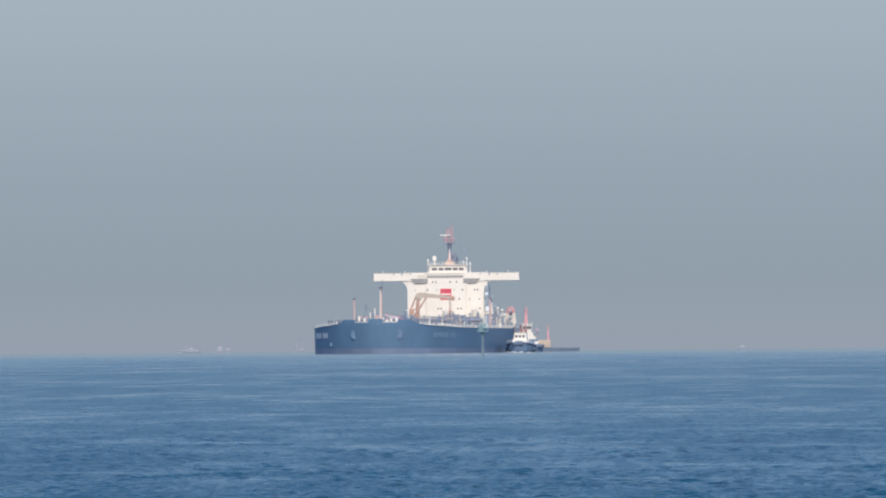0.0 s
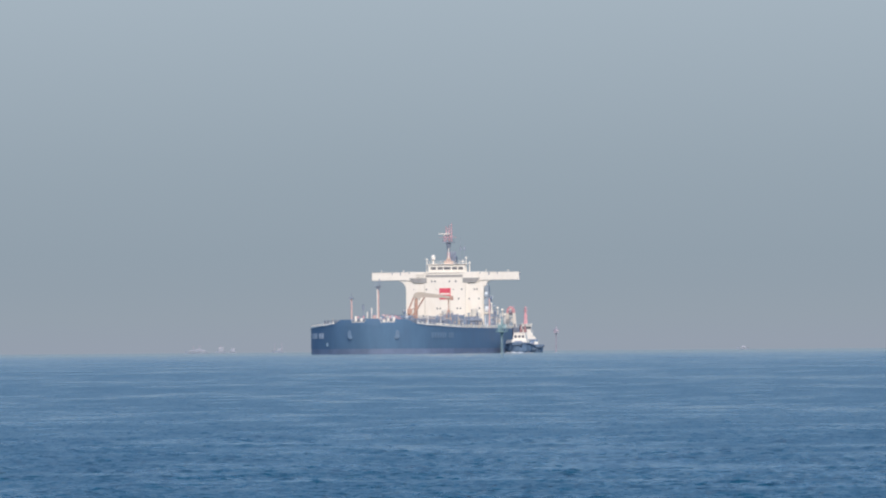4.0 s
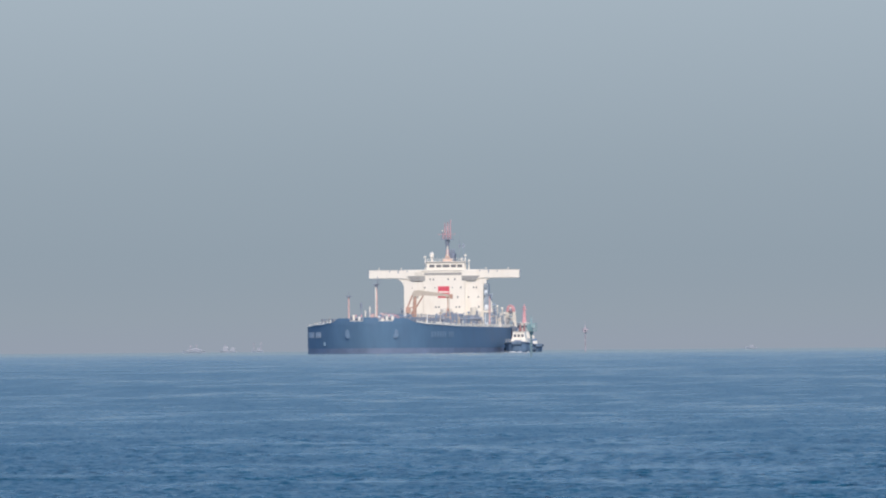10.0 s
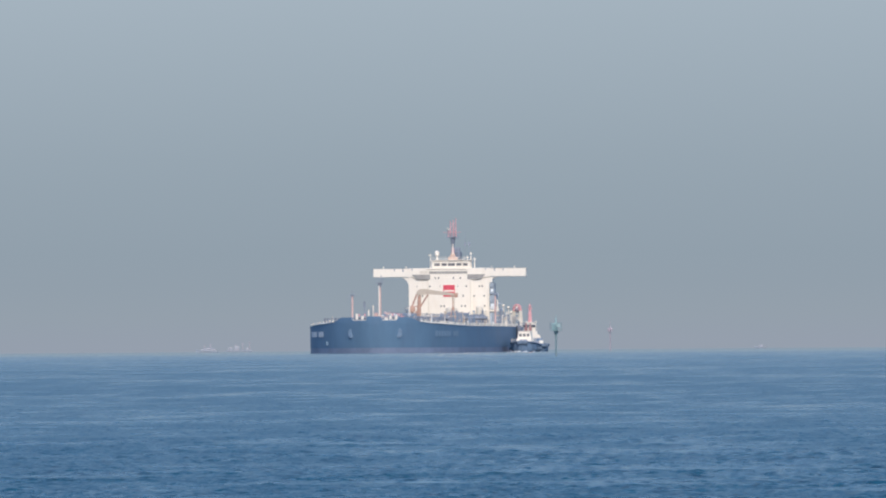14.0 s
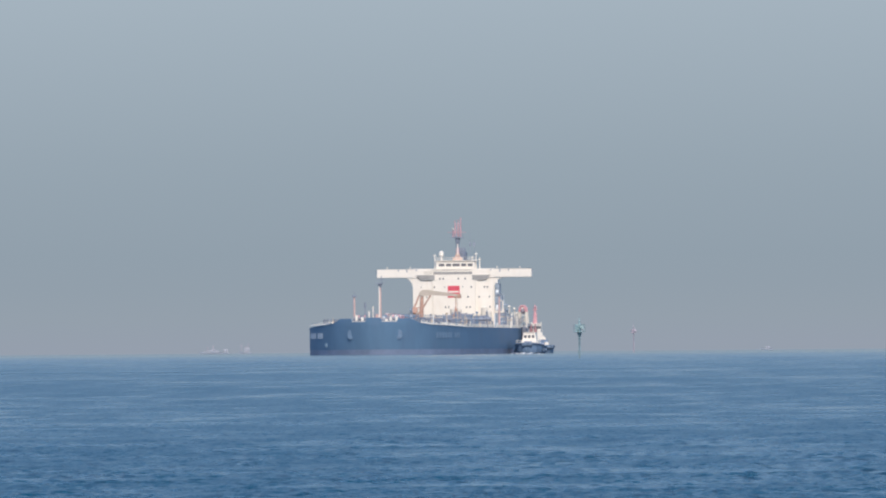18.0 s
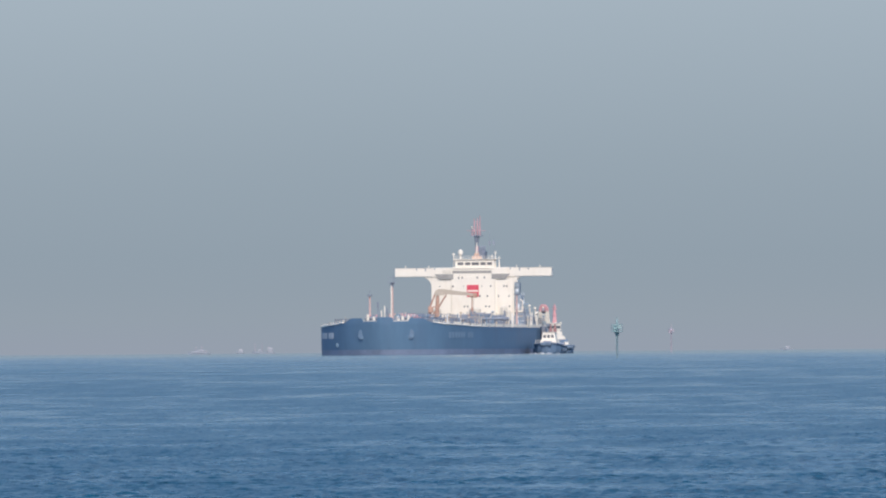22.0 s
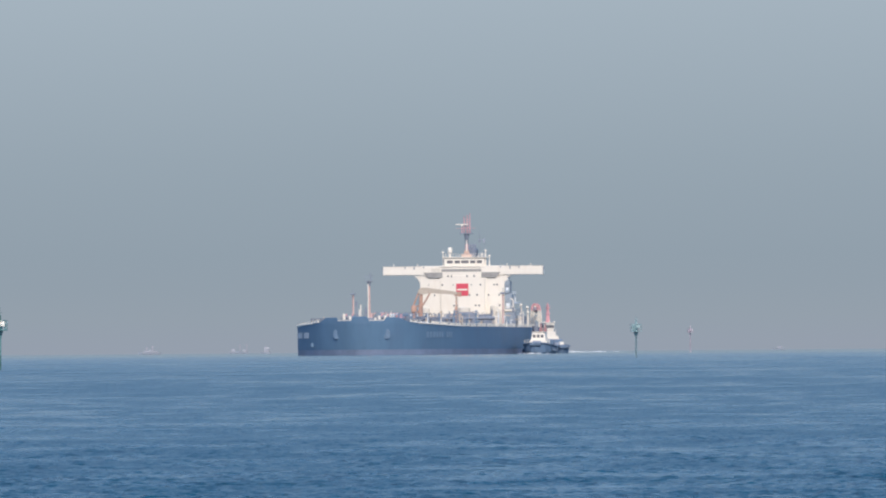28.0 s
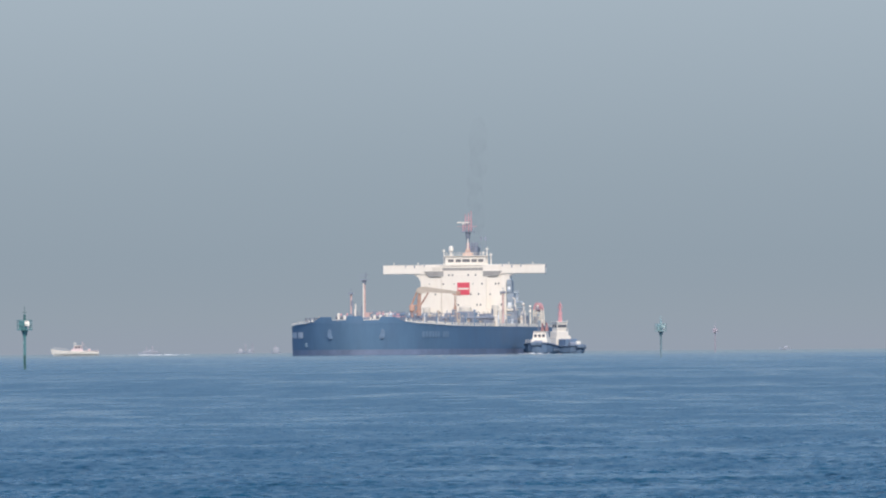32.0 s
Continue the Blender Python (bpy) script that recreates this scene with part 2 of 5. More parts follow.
def rod(bm, a, b, r0, r1=None, n=8, cap=True):
    """A round bar from a to b, r0 thick at a and r1 at b."""
    r1 = r0 if r1 is None else r1
    a, b = Vector((a[0], ACROSS * a[1], a[2])), Vector((b[0], ACROSS * b[1], b[2]))
    z = (b - a).normalized()
    x = z.orthogonal().normalized()
    y = z.cross(x)
    rings = []
    for c, r in ((a, r0), (b, r1)):
        rings.append([bm.verts.new(c + r * (math.cos(k * math.tau / n) * x + math.sin(k * math.tau / n) * y)) for k in range(n)])
    for k in range(n):
        bm.faces.new((rings[0][k], rings[0][(k + 1) % n], rings[1][(k + 1) % n], rings[1][k]))
    if cap:
        bm.faces.new(rings[0][::-1])
        bm.faces.new(rings[1])
    return bm


def prism(bm, pts, shift):
    """A solid from a flat outline pts and its copy moved by shift."""
    pts = [Vector((p[0], ACROSS * p[1], p[2])) for p in pts]
    shift = Vector((shift[0], ACROSS * shift[1], shift[2]))
    a = [bm.verts.new(p) for p in pts]
    b = [bm.verts.new(p + shift) for p in pts]
    bm.faces.new(a[::-1])
    bm.faces.new(b)
    for k in range(len(a)):
        j = (k + 1) % len(a)
        bm.faces.new((a[k], a[j], b[j], b[k]))
    return bm


def ball(bm, c, rx, ry, rz, u=10, v=8):
    m = Matrix.Translation((c[0], ACROSS * c[1], c[2])) @ Matrix.Diagonal((rx, ry, rz, 1))
    bmesh.ops.create_uvsphere(bm, u_segments=u, v_segments=v, radius=1, matrix=m)
    return bm


def B():
    return bmesh.new()


def repeat(name, mesh, at, parent):
    """One more object on a mesh that alike parts share."""
    ob = new(name, mesh)
    ob.parent, ob.location = parent, at
    return ob


def shared(bm, material):
    me = bpy.data.meshes.new("shared part")
    bm.to_mesh(me)
    bm.free()
    me.materials.append(material)
    return me


def thing(name, label, category, group="", kind=""):
    return tagged(new(name), label, category, group, kind)


def loft(rings, cap=True, close=True):
    """A skin over rings of points, all of one count."""
    bm = B()
    vs = [[bm.verts.new(p) for p in r] for r in rings]
    m = len(vs[0])
    for a, b in zip(vs, vs[1:]):
        for k in range(m if close else m - 1):
            j = (k + 1) % m
            bm.faces.new((a[k], a[j], b[j], b[k]))
    if cap:
        bm.faces.new(vs[0][::-1])
        bm.faces.new(vs[-1])
    return bm


# ---- the sea: one sheet to the horizon, with real waves before the camera, and a second train of waves that crosses it ----
def slick(x, y, rng):
    """0 on ruffled water to 1 on smooth slicks, which lie as long bands across the view."""
    f = np.zeros_like(x)
    for k in range(9):
        lx, ly = rng.uniform(9, 70), rng.uniform(4, 40)
        f += np.sin(x * math.tau / lx + rng.uniform(0, 6) + 1.5 * np.sin(y / ly)) * np.sin(y * math.tau / ly + rng.uniform(0, 6))
    return np.clip((f - .9) / 1.6, 0, 1)


def wave_height(x, y, seed):
    rng = np.random.RandomState(seed)
    calm = 1 - .90 * slick(x, y, rng)
    h = np.zeros_like(x)
    count = 58
    for k in range(count):
        lam = .17 * (3.4 / .17) ** (k / (count - 1)) * rng.uniform(.9, 1.1)
        turn = rng.normal(0, .75 if lam < 1.2 else .35)
        amp = (.0072 if lam < .25 else .0114 if lam < .42 else .0074 if lam < .7 else .0026 if lam < 1.2 else .0007) * lam ** .6
        keep = np.clip((lam * 800 - y) / (lam * 330), 0, 1)
        q = math.tau / lam
        gust = .6 + .9 * np.sin(x * rng.uniform(.3, 1.6) / lam ** .5 + rng.uniform(0, 6)) * np.sin(y * rng.uniform(.05, .3) + rng.uniform(0, 6))
        ph = q * (x * math.sin(turn) + y * math.cos(turn)) + rng.uniform(0, math.tau)
        h += amp * keep * gust * np.sin(ph + .55 * np.sin(ph))      # steeper on the side of the wind
    h *= calm
    for lam, turn, amp in ((7.5, .1, .003), (11.0, -.12, .004), (17.0, .05, .007)):
        h += amp * np.sin(math.tau / lam * (x * math.sin(turn) + y * math.cos(turn)) + rng.uniform(0, 6)) * (.5 + .7 * np.sin(x * .33 + y * .05 + rng.uniform(0, 6)) * np.sin(x * .11 - y * .02 + rng.uniform(0, 6))) * np.clip((420 - y) / 200, .12, 1)
    return h


def sea_patch(seed, sunk, far, step, cols):
    """Grid of waves, finer near the camera. Returns vertices and faces; its rim lies at height sunk."""
    ys = [94.0]
    while ys[-1] < far:
        ys.append(ys[-1] * (1 + step * max(1, ys[-1] / 125) ** 1.25))
    ys = np.array(ys)
    u = np.linspace(-1, 1, cols)
    half = .068 * ys + 7
    X = u[None, :] * half[:, None] - .0152 * ys[:, None]
    Y = np.repeat(ys[:, None], cols, 1)
    rim = np.clip((1 - np.abs(u))[None, :] * 14, 0, 1) * np.clip((ys - 94) / 8, 0, 1)[:, None] * np.clip((far - ys) / (far * .4), 0, 1)[:, None]
    Z = wave_height(X, Y, seed) * rim + sunk * (1 - rim)
    verts = np.stack([X, Y, Z], -1).reshape(-1, 3)
    i = np.arange(len(ys) - 1)[:, None] * cols + np.arange(cols - 1)[None, :]
    faces = np.stack([i, i + 1, i + cols + 1, i + cols], -1).reshape(-1, 4)
    return verts, faces, (X[0, 0], X[0, -1], X[-1, 0], X[-1, -1], ys[0], ys[-1])


def sea_sheet(name, seed, whole):
    verts, faces, (xa, xb, xc, xd, ya, yb) = sea_patch(seed, *((0.0, 800, .00062, 540) if whole else (-.3, 260, .0010, 380)))
    verts, faces = [tuple(v) for v in verts.tolist()], [tuple(f) for f in faces.tolist()]
    if whole:      # the flat rest, out to the horizon
        base = len(verts)
        corner = [(xc, yb, 0), (xd, yb, 0), (xb, ya, 0), (xa, ya, 0)]      # far left, far right, near right, near left
        verts += corner
        n = 96
        ring = [(4950 * math.cos(k * math.tau / n), 4950 * math.sin(k * math.tau / n), 0) for k in range(n)]
        verts += ring
        home = []
        for k in range(n):
            a = math.degrees(k * math.tau / n)
            home.append(1 if a < 90 else 0 if a < 180 else 3 if a < 270 else 2)
        for k in range(n):
            j = (k + 1) % n
            faces.append((base + 4 + k, base + 4 + j, base + home[k]))
            if home[j] != home[k]:
                faces.append((base + 4 + j, base + home[j], base + home[k]))
    me = bpy.data.meshes.new(name)
    me.from_pydata(verts, [], faces)
    me.materials.append(M_SEA)
    me.polygons.foreach_set("use_smooth", [True] * len(me.polygons))
    return new(name, me)


sea = tagged(sea_sheet("water", 5, True), "blue hazy sea with small wind waves and slicks", "sea", kind="structure")
sea_cross = tagged(sea_sheet("water_waves", 9, False), "crossing train of small blue wind waves", "sea", kind="structure")


# ---- the tanker: x forward from the bridge front, y to port, z up from the waterline ----
DECK, FORE = 9.65, 10.7       # main deck; forecastle deck
tanker = thing("tanker", "large loaded oil tanker with navy hull and white bridge", "ship")


def lift(s):
    """How far the deck's edge has risen towards the bow."""
    q = min(1.0, max(0.0, (s - 235) / 40))
    return (FORE - DECK) * q * q * (3 - 2 * q)


def half(s, z):
    """Half the hull's breadth at s metres before the bridge front and z above the water."""
    stem = 281 - .16 * max(0, FORE - z)
    if s > 205:
        q = min(1.0, (s - 205) / (stem - 205))
        return 30 * max(0.0, 1 - q ** 2.5) ** .56
    if s < -12:
        q = (-12 - s) / 40
        return 30 * (1 - (.035 + .004 * (DECK - z)) * q ** 2)
    return 30.0


STATIONS = ([-52, -51.7] + [-44 + 8 * k for k in range(5)] + [0, 40, 80, 120, 160, 205] + [205 + 76 * math.sin(k * math.pi / 36) for k in range(1, 18)])


def hull_ring(z):
    stem = 281 - .16 * max(0, FORE - z)
    st = [205 + (s - 205) * (stem - 205) / 76 if s > 205 else s for s in STATIONS]
    port = [(s, half(s, z), z) for s in st]
    return port + [(stem, 0, z)] + [(x, -y, zz) for x, y, zz in port[::-1]]


def deck_edge(z):
    return [(x, y, z + lift(x)) for x, y, _ in hull_ring(DECK)]


part("hull", loft([hull_ring(z) for z in (1.9, 4.0, 7.0)] + [deck_edge(DECK)], cap=False), M_HULL, tanker, "navy blue steel hull", smooth=True)
part("bottom_paint", loft([[(x - .03 if x > 205 else x, y * .9985, z) for x, y, z in hull_ring(z)] for z in (-3.0, 0.0, 1.9)], cap=False), M_BOOT, tanker,
     "band of bottom paint, blued for haze, at the waterline", smooth=True)
part("deck", loft([[(x * .9995, y * .995, z) for x, y, z in deck_edge(z)] for z in (DECK - .25, DECK - .20)]), M_DECK, tanker, "dull brown steel deck")

# rubbing strake along the sides
for side in (1, -1):
    bm = B()
    ring = [(s, side * (half(s, DECK) + .02), DECK + lift(s)) for s in STATIONS if s > -50]
    for (x0, y0, z0), (x1, y1, z1) in zip(ring, ring[1:]):
        prism(bm, [(x0, y0, z0 - .35), (x0, y0, z0 + .1), (x0, y0 + side * .015, z0 + .1), (x0, y0 + side * .015, z0 - .35)], (x1 - x0, y1 - y0, z1 - z0))
    part("sheer_strake", bm, M_HULL, tanker)


def bow_point(p, z):
    """s at which the bow's outline is p off the centreline."""
    lo, hi = 205.0, 281 - .16 * max(0, FORE - z)
    for _ in range(40):
        mid = (lo + hi) / 2
        lo, hi = (mid, hi) if half(mid, z) > abs(p) else (lo, mid)
    return lo


# bulwark round the bow, higher amidships than at its ends
def bulwark_rise(q):
    for a, b, za, zb in ((0, 2.9, 2.5, 2.5), (2.9, 8.4, 1.05, 1.05), (8.4, 12.5, 2.2, 2.2), (12.5, 15.3, 2.2, .7), (15.3, 19, .7, .05)):
        if q < b:
            return za + (zb - za) * (q - a) / (b - a)
    return .05


bm = B()
ps = [-23 + .5 * k for k in range(93)]
outer = [(bow_point(p, DECK) + .02, p) for p in ps]
tops = []
for p in ps:     # three raised stretches with lower openings for the mooring ropes between them
    q = abs(p)
    tops.append(DECK + lift(bow_point(p, DECK)) + bulwark_rise(q))
vs = []
for (s, p), zt in zip(outer, tops):
    r = math.hypot(s - 240, p)
    ix, iy = s - .35 * (s - 240) / r, p - .35 * p / r
    base = DECK + lift(s) - .06
    vs.append([bm.verts.new(c) for c in ((s, p, base), (s + .05, p * 1.002, zt + .05), (ix, iy, zt + .05), (ix, iy, base))])
for a, b in zip(vs, vs[1:]):
    for k in range(3):
        bm.faces.new((a[k], a[k + 1], b[k + 1], b[k]))
part("bulwark", bm, M_HULL, tanker, "raised navy bulwark round the bow")

# anchors in their pale recesses, bow marks, name bars
for side in (1, -1):
    p = side * 8.6
    s = bow_point(p, 7)
    nx, ny = Vector((s - 235, p * 1.3)).normalized()
    bm = B()
    tx, ty = -ny, nx
    pts = [(s + .04 * nx + a * tx, p + .04 * ny + a * ty, z) for a, z in
           ((-.6, 5.5), (.6, 5.5), (1.2, 6.3), (1.2, 8.2), (.5, 8.9), (-.5, 8.9), (-1.1, 8.2), (-1.2, 6.3))]
    prism(bm, pts, (.05 * nx, .05 * ny, 0))
    pocket = part("anchor_pocket", bm, M_POCKET, tanker, "worn blue anchor pocket plate")
    bm = B()
    c = (s + .14 * nx, p + .14 * ny)
    rod(bm, (c[0], c[1], 5.6), (c[0], c[1], 8.3), .22)
    for e in (-1, 1):
        rod(bm, (c[0], c[1], 5.6), (c[0] + e * 1.0 * tx, c[1] + e * 1.0 * ty, 6.7), .2, .08)
    part("anchor", bm, M_POCKET, pocket, "grey steel anchor")
    # the name, as plain bars of its letters' size: a long word and a short one
    run, z0 = 262.0, 5.9
    widths = (2.0, 1.9, 2.1, 1.9, 2.0, 1.9, 0, 1.9, 2.0, 1.9)
    for w in widths if side > 0 else widths[::-1]:
        nxt = run - (w if w else 2.2)
        if w:
            bm = B()
            y0, y1 = side * (half(run, 6.8) + .03), side * (half(nxt + .5, 6.8) + .03)
            prism(bm, [(run, y0, z0), (nxt + .5, y1, z0), (nxt + .5, y1, z0 + 2.0), (run, y0, z0 + 2.0)], (.02, side * .05, 0))
            # port letters dull, starboard ones paler: shade and sun put into their colour
            part("name_bar", bm, M_NAME if side > 0 else M_SIDENAME, tanker)
        run = nxt
    if side < 0:
        p2 = side * 18.5
        s2 = bow_point(p2, 3.5)
        part("bulb_mark", prism(B(), [(s2 + .05, p2 - .5, 2.9), (s2 + .05, p2 + .3, 2.9), (s2 + .05, p2 + .3, 4.3), (s2 + .05, p2 - .5, 4.3)], (.15, -.1, 0)),
             M_NAME, tanker)

# white coaming along the edge of the fore deck
for side in (1, -1):
    bm = B()
    run = [(bow_point(q, DECK) - .2, side * q, DECK + lift(bow_point(q, DECK)) + bulwark_rise(q) + .08) for q in [16.0 + .5 * k for k in range(26)]]
    for (x0, y0, z0), (x1, y1, z1) in zip(run, run[1:]):
        rod(bm, (x0, y0, z0 + .22), (x1, y1, z1 + .22), .30, n=8)
        rod(bm, (x0, y0, z0 + 1.0), (x1, y1, z1 + 1.0), .07, n=4)
    part("coaming", bm, M_WHITE, tanker, "white deck-edge coaming")
    for x0, y0, z0 in run[::3]:
        part("stanchion", rod(B(), (x0, y0, z0), (x0, y0, z0 + 1.05), .17, .13, n=6), M_WHITE, tanker)
    # white sills of the mooring openings
    bm = B()
    run = [(bow_point(q, DECK) - .15, side * q) for q in [3.0 + .45 * k for k in range(13)]]
    for (x0, y0), (x1, y1) in zip(run, run[1:]):
        rod(bm, (x0, y0, FORE + 1.2), (x1, y1, FORE + 1.2), .11, n=6)
    part("mooring_sill", bm, M_WHITE, tanker, "white sill of the mooring opening")

# rails along the deck edge, in sections with gaps
POST_TALL, POST_LOW = shared(rod(B(), (0, 0, 0), (0, 0, 1.5), .075, n=6), M_WHITE), shared(rod(B(), (0, 0, 0), (0, 0, 1.2), .06, n=6), M_WHITE)

def rail(x0, x1, side, inset=.5, h=1.15, solid=False):
    bm = B()
    n = max(2, int((x1 - x0) / 2.4))
    pts = [(x, side * (half(x, DECK) - inset), DECK + lift(x) - .2) for x in [x0 + (x1 - x0) * k / n for k in range(n + 1)]]
    for (xa, ya, za), (xb, yb, zb) in zip(pts, pts[1:]):
        for zz in (h * .33, h * .66, h):
            rod(bm, (xa, ya, za + zz), (xb, yb, zb + zz), .05, n=4)
        if solid:
            hi = h * (.95 if int(abs(xa) / 2.6) % 3 else .5)
            prism(bm, [(xa, ya, za + .05), (xb, yb, zb + .05), (xb, yb, zb + hi), (xa, ya, za + hi)], (0, -side * .06, 0))
    guard = part("rail", bm, M_WHITE, tanker, "white guard rail")
    for p in pts:
        repeat("stanchion", POST_TALL if solid else POST_LOW, p, guard)


for a, b in ((236, 258), (214, 233), (196, 211), (168, 192), (139, 163), (108, 132), (80, 104), (44, 74), (14, 40)):
    for side in (1, -1):
        rail(a, b, side, h=1.45, solid=True)
for a, b in ((-20, 6), (-48, -26)):
    for side in (1, -1):
        rail(a, b, side)

# ---- bridge house: y to starboard from here ----
ACROSS = -1
ZB, ZT = 29.6, 33.2        # under and over the bridge wings
bm = B()
box(bm, -15, 0, -16, 16, DECK, ZB + .1, .15)
house = part("house", bm, M_WHITE, tanker, "tall white accommodation block")
bm = B()
box(bm, -13, .45, -9.2, 8.4, DECK, ZB, .12)
part("house_front", bm, M_WHITE, house)
for z in (13.6, 16.5, 19.4, 22.3, 25.2):
    bm = B()
    box(bm, -15.2, .10, -16.12, 16.12, z, z + .14)
    part("deck_edge", bm, M_WHITE, house)
# wings, one each side, with rounded brackets
for side in (1, -1):
    bm = B()
    y0, y1 = sorted((side * 15.9, side * (30.6 if side < 0 else 30.0)))
    box(bm, -4.4, .3, y0, y1, ZB + .15, ZT - .2, .12)
    wing = part("bridge_wing", bm, M_WHITE, tanker, "long white open bridge wing")
    bm = B()
    arc = [(-.2, side * 16.0, ZB), (-.2, side * 19.4, ZB)] + \
          [(-.2, side * (19.4 - 3.4 * math.sin(a)), ZB - 3.8 * (1 - math.cos(a))) for a in [k * math.pi / 24 for k in range(1, 12)]] + [(-.2, side * 16.0, ZB - 3.8)]
    prism(bm, arc if side > 0 else arc[::-1], (-3.4, 0, 0))
    part("wing_bracket", bm, M_WHITE, wing, "rounded white bracket under the wing")
    for y, w, h in ((14.6, .34, .55), (18.2, .42, 1.05), (21.6, .34, .75)):
        part("wing_gate", box(B(), .28, .36, side * y - w / 2, side * y + w / 2, ZT - .25 - h, ZT - .12, .02), M_SHADE, wing, "narrow grey gate in the wing's front")
    for y in (17.0, 26.0):
        bm = B()
        rod(bm, (-.4, side * y, ZT - .3), (-.4, side * y, ZT + .5), .16, n=6)
        rod(bm, (-.4, side * y, ZT + .5), (-.4, side * y, ZT + .75), .26, .2, n=8)
        part("wing_light", bm, M_WHITE, wing)
    part("wing_cap", box(B(), -4.5, .38, y0, y1, ZT - .2, ZT - .1, .02), M_WHITE, wing)
    part("wing_end_lamp", rod(B(), (-.2, side * (30.9 if side < 0 else 30.3), ZB + 2.2), (-.2, side * (30.9 if side < 0 else 30.3), ZB + 3.0), .2, n=8), M_SHADE, wing)
    # raised grey slabs beside the wheelhouse, an opening's shade put in their colour
    bm = B()
    ya, yb = side * 7.4, side * 14.6
    prism(bm, [(.42, ya, 30.7), (.42, yb, 30.7), (.42, yb - side * 1.8, 28.8), (.42, ya, 28.8)], (.20, 0, 0))
    part("opening_shade", bm, M_RECESS, house, "grey slab below the wing, an opening's shade painted on")

bm = B()
box(bm, -8, .34, -16, 16, ZB - .05, ZT, .1)
wheel = part("wheelhouse", bm, M_WHITE, tanker, "white navigation bridge")
bm = B()
prism(bm, [(.34, -7.3, ZT - .7), (.34, 8.8, ZT - .7), (.60, 8.8, ZT - .40), (.60, -7.3, ZT - .40)], (0, 0, .30))
part("visor", bm, M_WHITE, wheel)
band = part("window_band", box(B(), .30, .38, -7.4, 7.9, 30.95, 32.05, .02), M_STRIP, wheel, "long grey-beige band of bridge glazing")
for k in range(10):
    y = -7.2 + 1.48 * k
    part("bridge_window", box(B(), .36, .42, y + .06, y + 1.40, 31.05, 31.95, .02), M_RECESS, band, "dark bridge window")
part("name_board", box(B(), .36, .46, 8.3, 11.6, 30.95, 32.2, .03), M_PALEBEIGE, wheel, "pale beige name board")
part("board_rim", box(B(), .36, .50, 8.1, 11.8, 32.2, 32.4, .03), M_WHITE, wheel)
bm = B()
box(bm, -7, -.6, -8.4, 6.9, ZT, 36.2, .1)
upper = part("upper_wheelhouse", bm, M_WHITE, tanker, "small white house above the bridge")
bm = B()
box(bm, -7.4, -.1, -8.9, 7.4, 36.2, 36.5, .05)
part("roof", bm, M_WHITE, upper)
for y, w in ((4.7, 2.1), (1.9, 2.0), (-1.0, 2.8), (-4.0, 2.0), (-6.5, 1.9)):
    bm = B()
    box(bm, -.62, -.53, y - w / 2, y + w / 2, 34.1, 35.2, .03)
    part("upper_window", bm, M_PANE, upper)
bm = B()
for y in (-8.7, -6.2, -3.7, -1.2, 1.3, 3.8, 6.3, 7.2):
    rod(bm, (-.4, y, 36.5), (-.4, y, 37.6), .06, n=4)
for z in (37.0, 37.6):
    rod(bm, (-.4, -8.7, z), (-.4, 7.2, z), .06, n=4)
part("monkey_rail", bm, M_WHITE, upper)
for y, z in ((7.6, 39.0), (-8.6, 39.6), (-10.0, 37.5), (-7.2, 38.2)):
    bm = B()
    rod(bm, (-3, y, ZT), (-3, y, z), .28, .12, n=6)
    box(bm, -3.4, -2.6, y - .5, y + .5, z - .9, z - .5, .05)
    part("signal_post", bm, M_WHITE, tanker)
# radome
bm = B()
rod(bm, (-3.5, 5.0, 36.4), (-3.5, 5.0, 38.2), .45, .35)
ped = part("radome_post", bm, M_WHITE, tanker)
bm = B()
ball(bm, (-3.5, 5.0, 39.2), .95, .95, 1.05)
rod(bm, (-3.5, 5.0, 38.0), (-3.5, 5.0, 39.0), .8, .95, n=10)
part("radome", bm, M_WHITE, ped, "white satellite dome", smooth=True)

# main mast
bm = B()
box(bm, -6.5, -3.0, -3.1, .6, 36.4, 37.6, .1)
prism(bm, [(-4.0, -2.3, 37.8), (-4.0, -.1, 37.8), (-4.0, -.7, 39.2), (-4.0, -1.8, 39.2)], (-1.0, 0, 0))
part("mast_base", bm, M_FOOT, tanker, "clay-coloured mast foot")
bm = B()
rod(bm, (-4.6, -1.25, 38.5), (-4.6, -1.25, 45.2), .56, .40)
mast = part("main_mast", bm, M_PALERED, tanker, "orange and white radar mast")
bm = B()
rod(bm, (-4.1, -1.3, 38.6), (-4.1, -1.3, 44.8), .24)
part("ladder_strip", bm, M_WHITE, mast)
bm = B()
box(bm, -6.0, -3.2, -3.6, 1.2, 45.2, 45.6)
rod(bm, (-4.6, -1.25, 41.4), (-4.6, -1.25, 45.2), .55, 1.05, n=10)
for y in (-3.5, -2.0, -.5, 1.1):
    rod(bm, (-3.3, y, 45.6), (-3.3, y, 46.8), .08, n=4)
rod(bm, (-3.3, -3.5, 46.8), (-3.3, 1.1, 46.8), .08, n=4)
part("mast_platform", bm, M_SHADE, mast, "dark grey mast platform")
bm = B()
for y, z in ((-2.5, 53.2), (-1.5, 52.4), (-.3, 52.0)):
    rod(bm, (-4.6, y, 45.6), (-4.6, y, z), .30, .15, n=6)
for z in (46.5, 47.6, 48.7, 49.8, 50.8):
    rod(bm, (-4.6, -2.5, z), (-4.6, -.3, z), .08, n=4)
for z in (46.5, 47.6, 48.7, 49.8):
    rod(bm, (-4.6, -2.5, z), (-4.6, -.3, z + 1.1), .05, n=4)
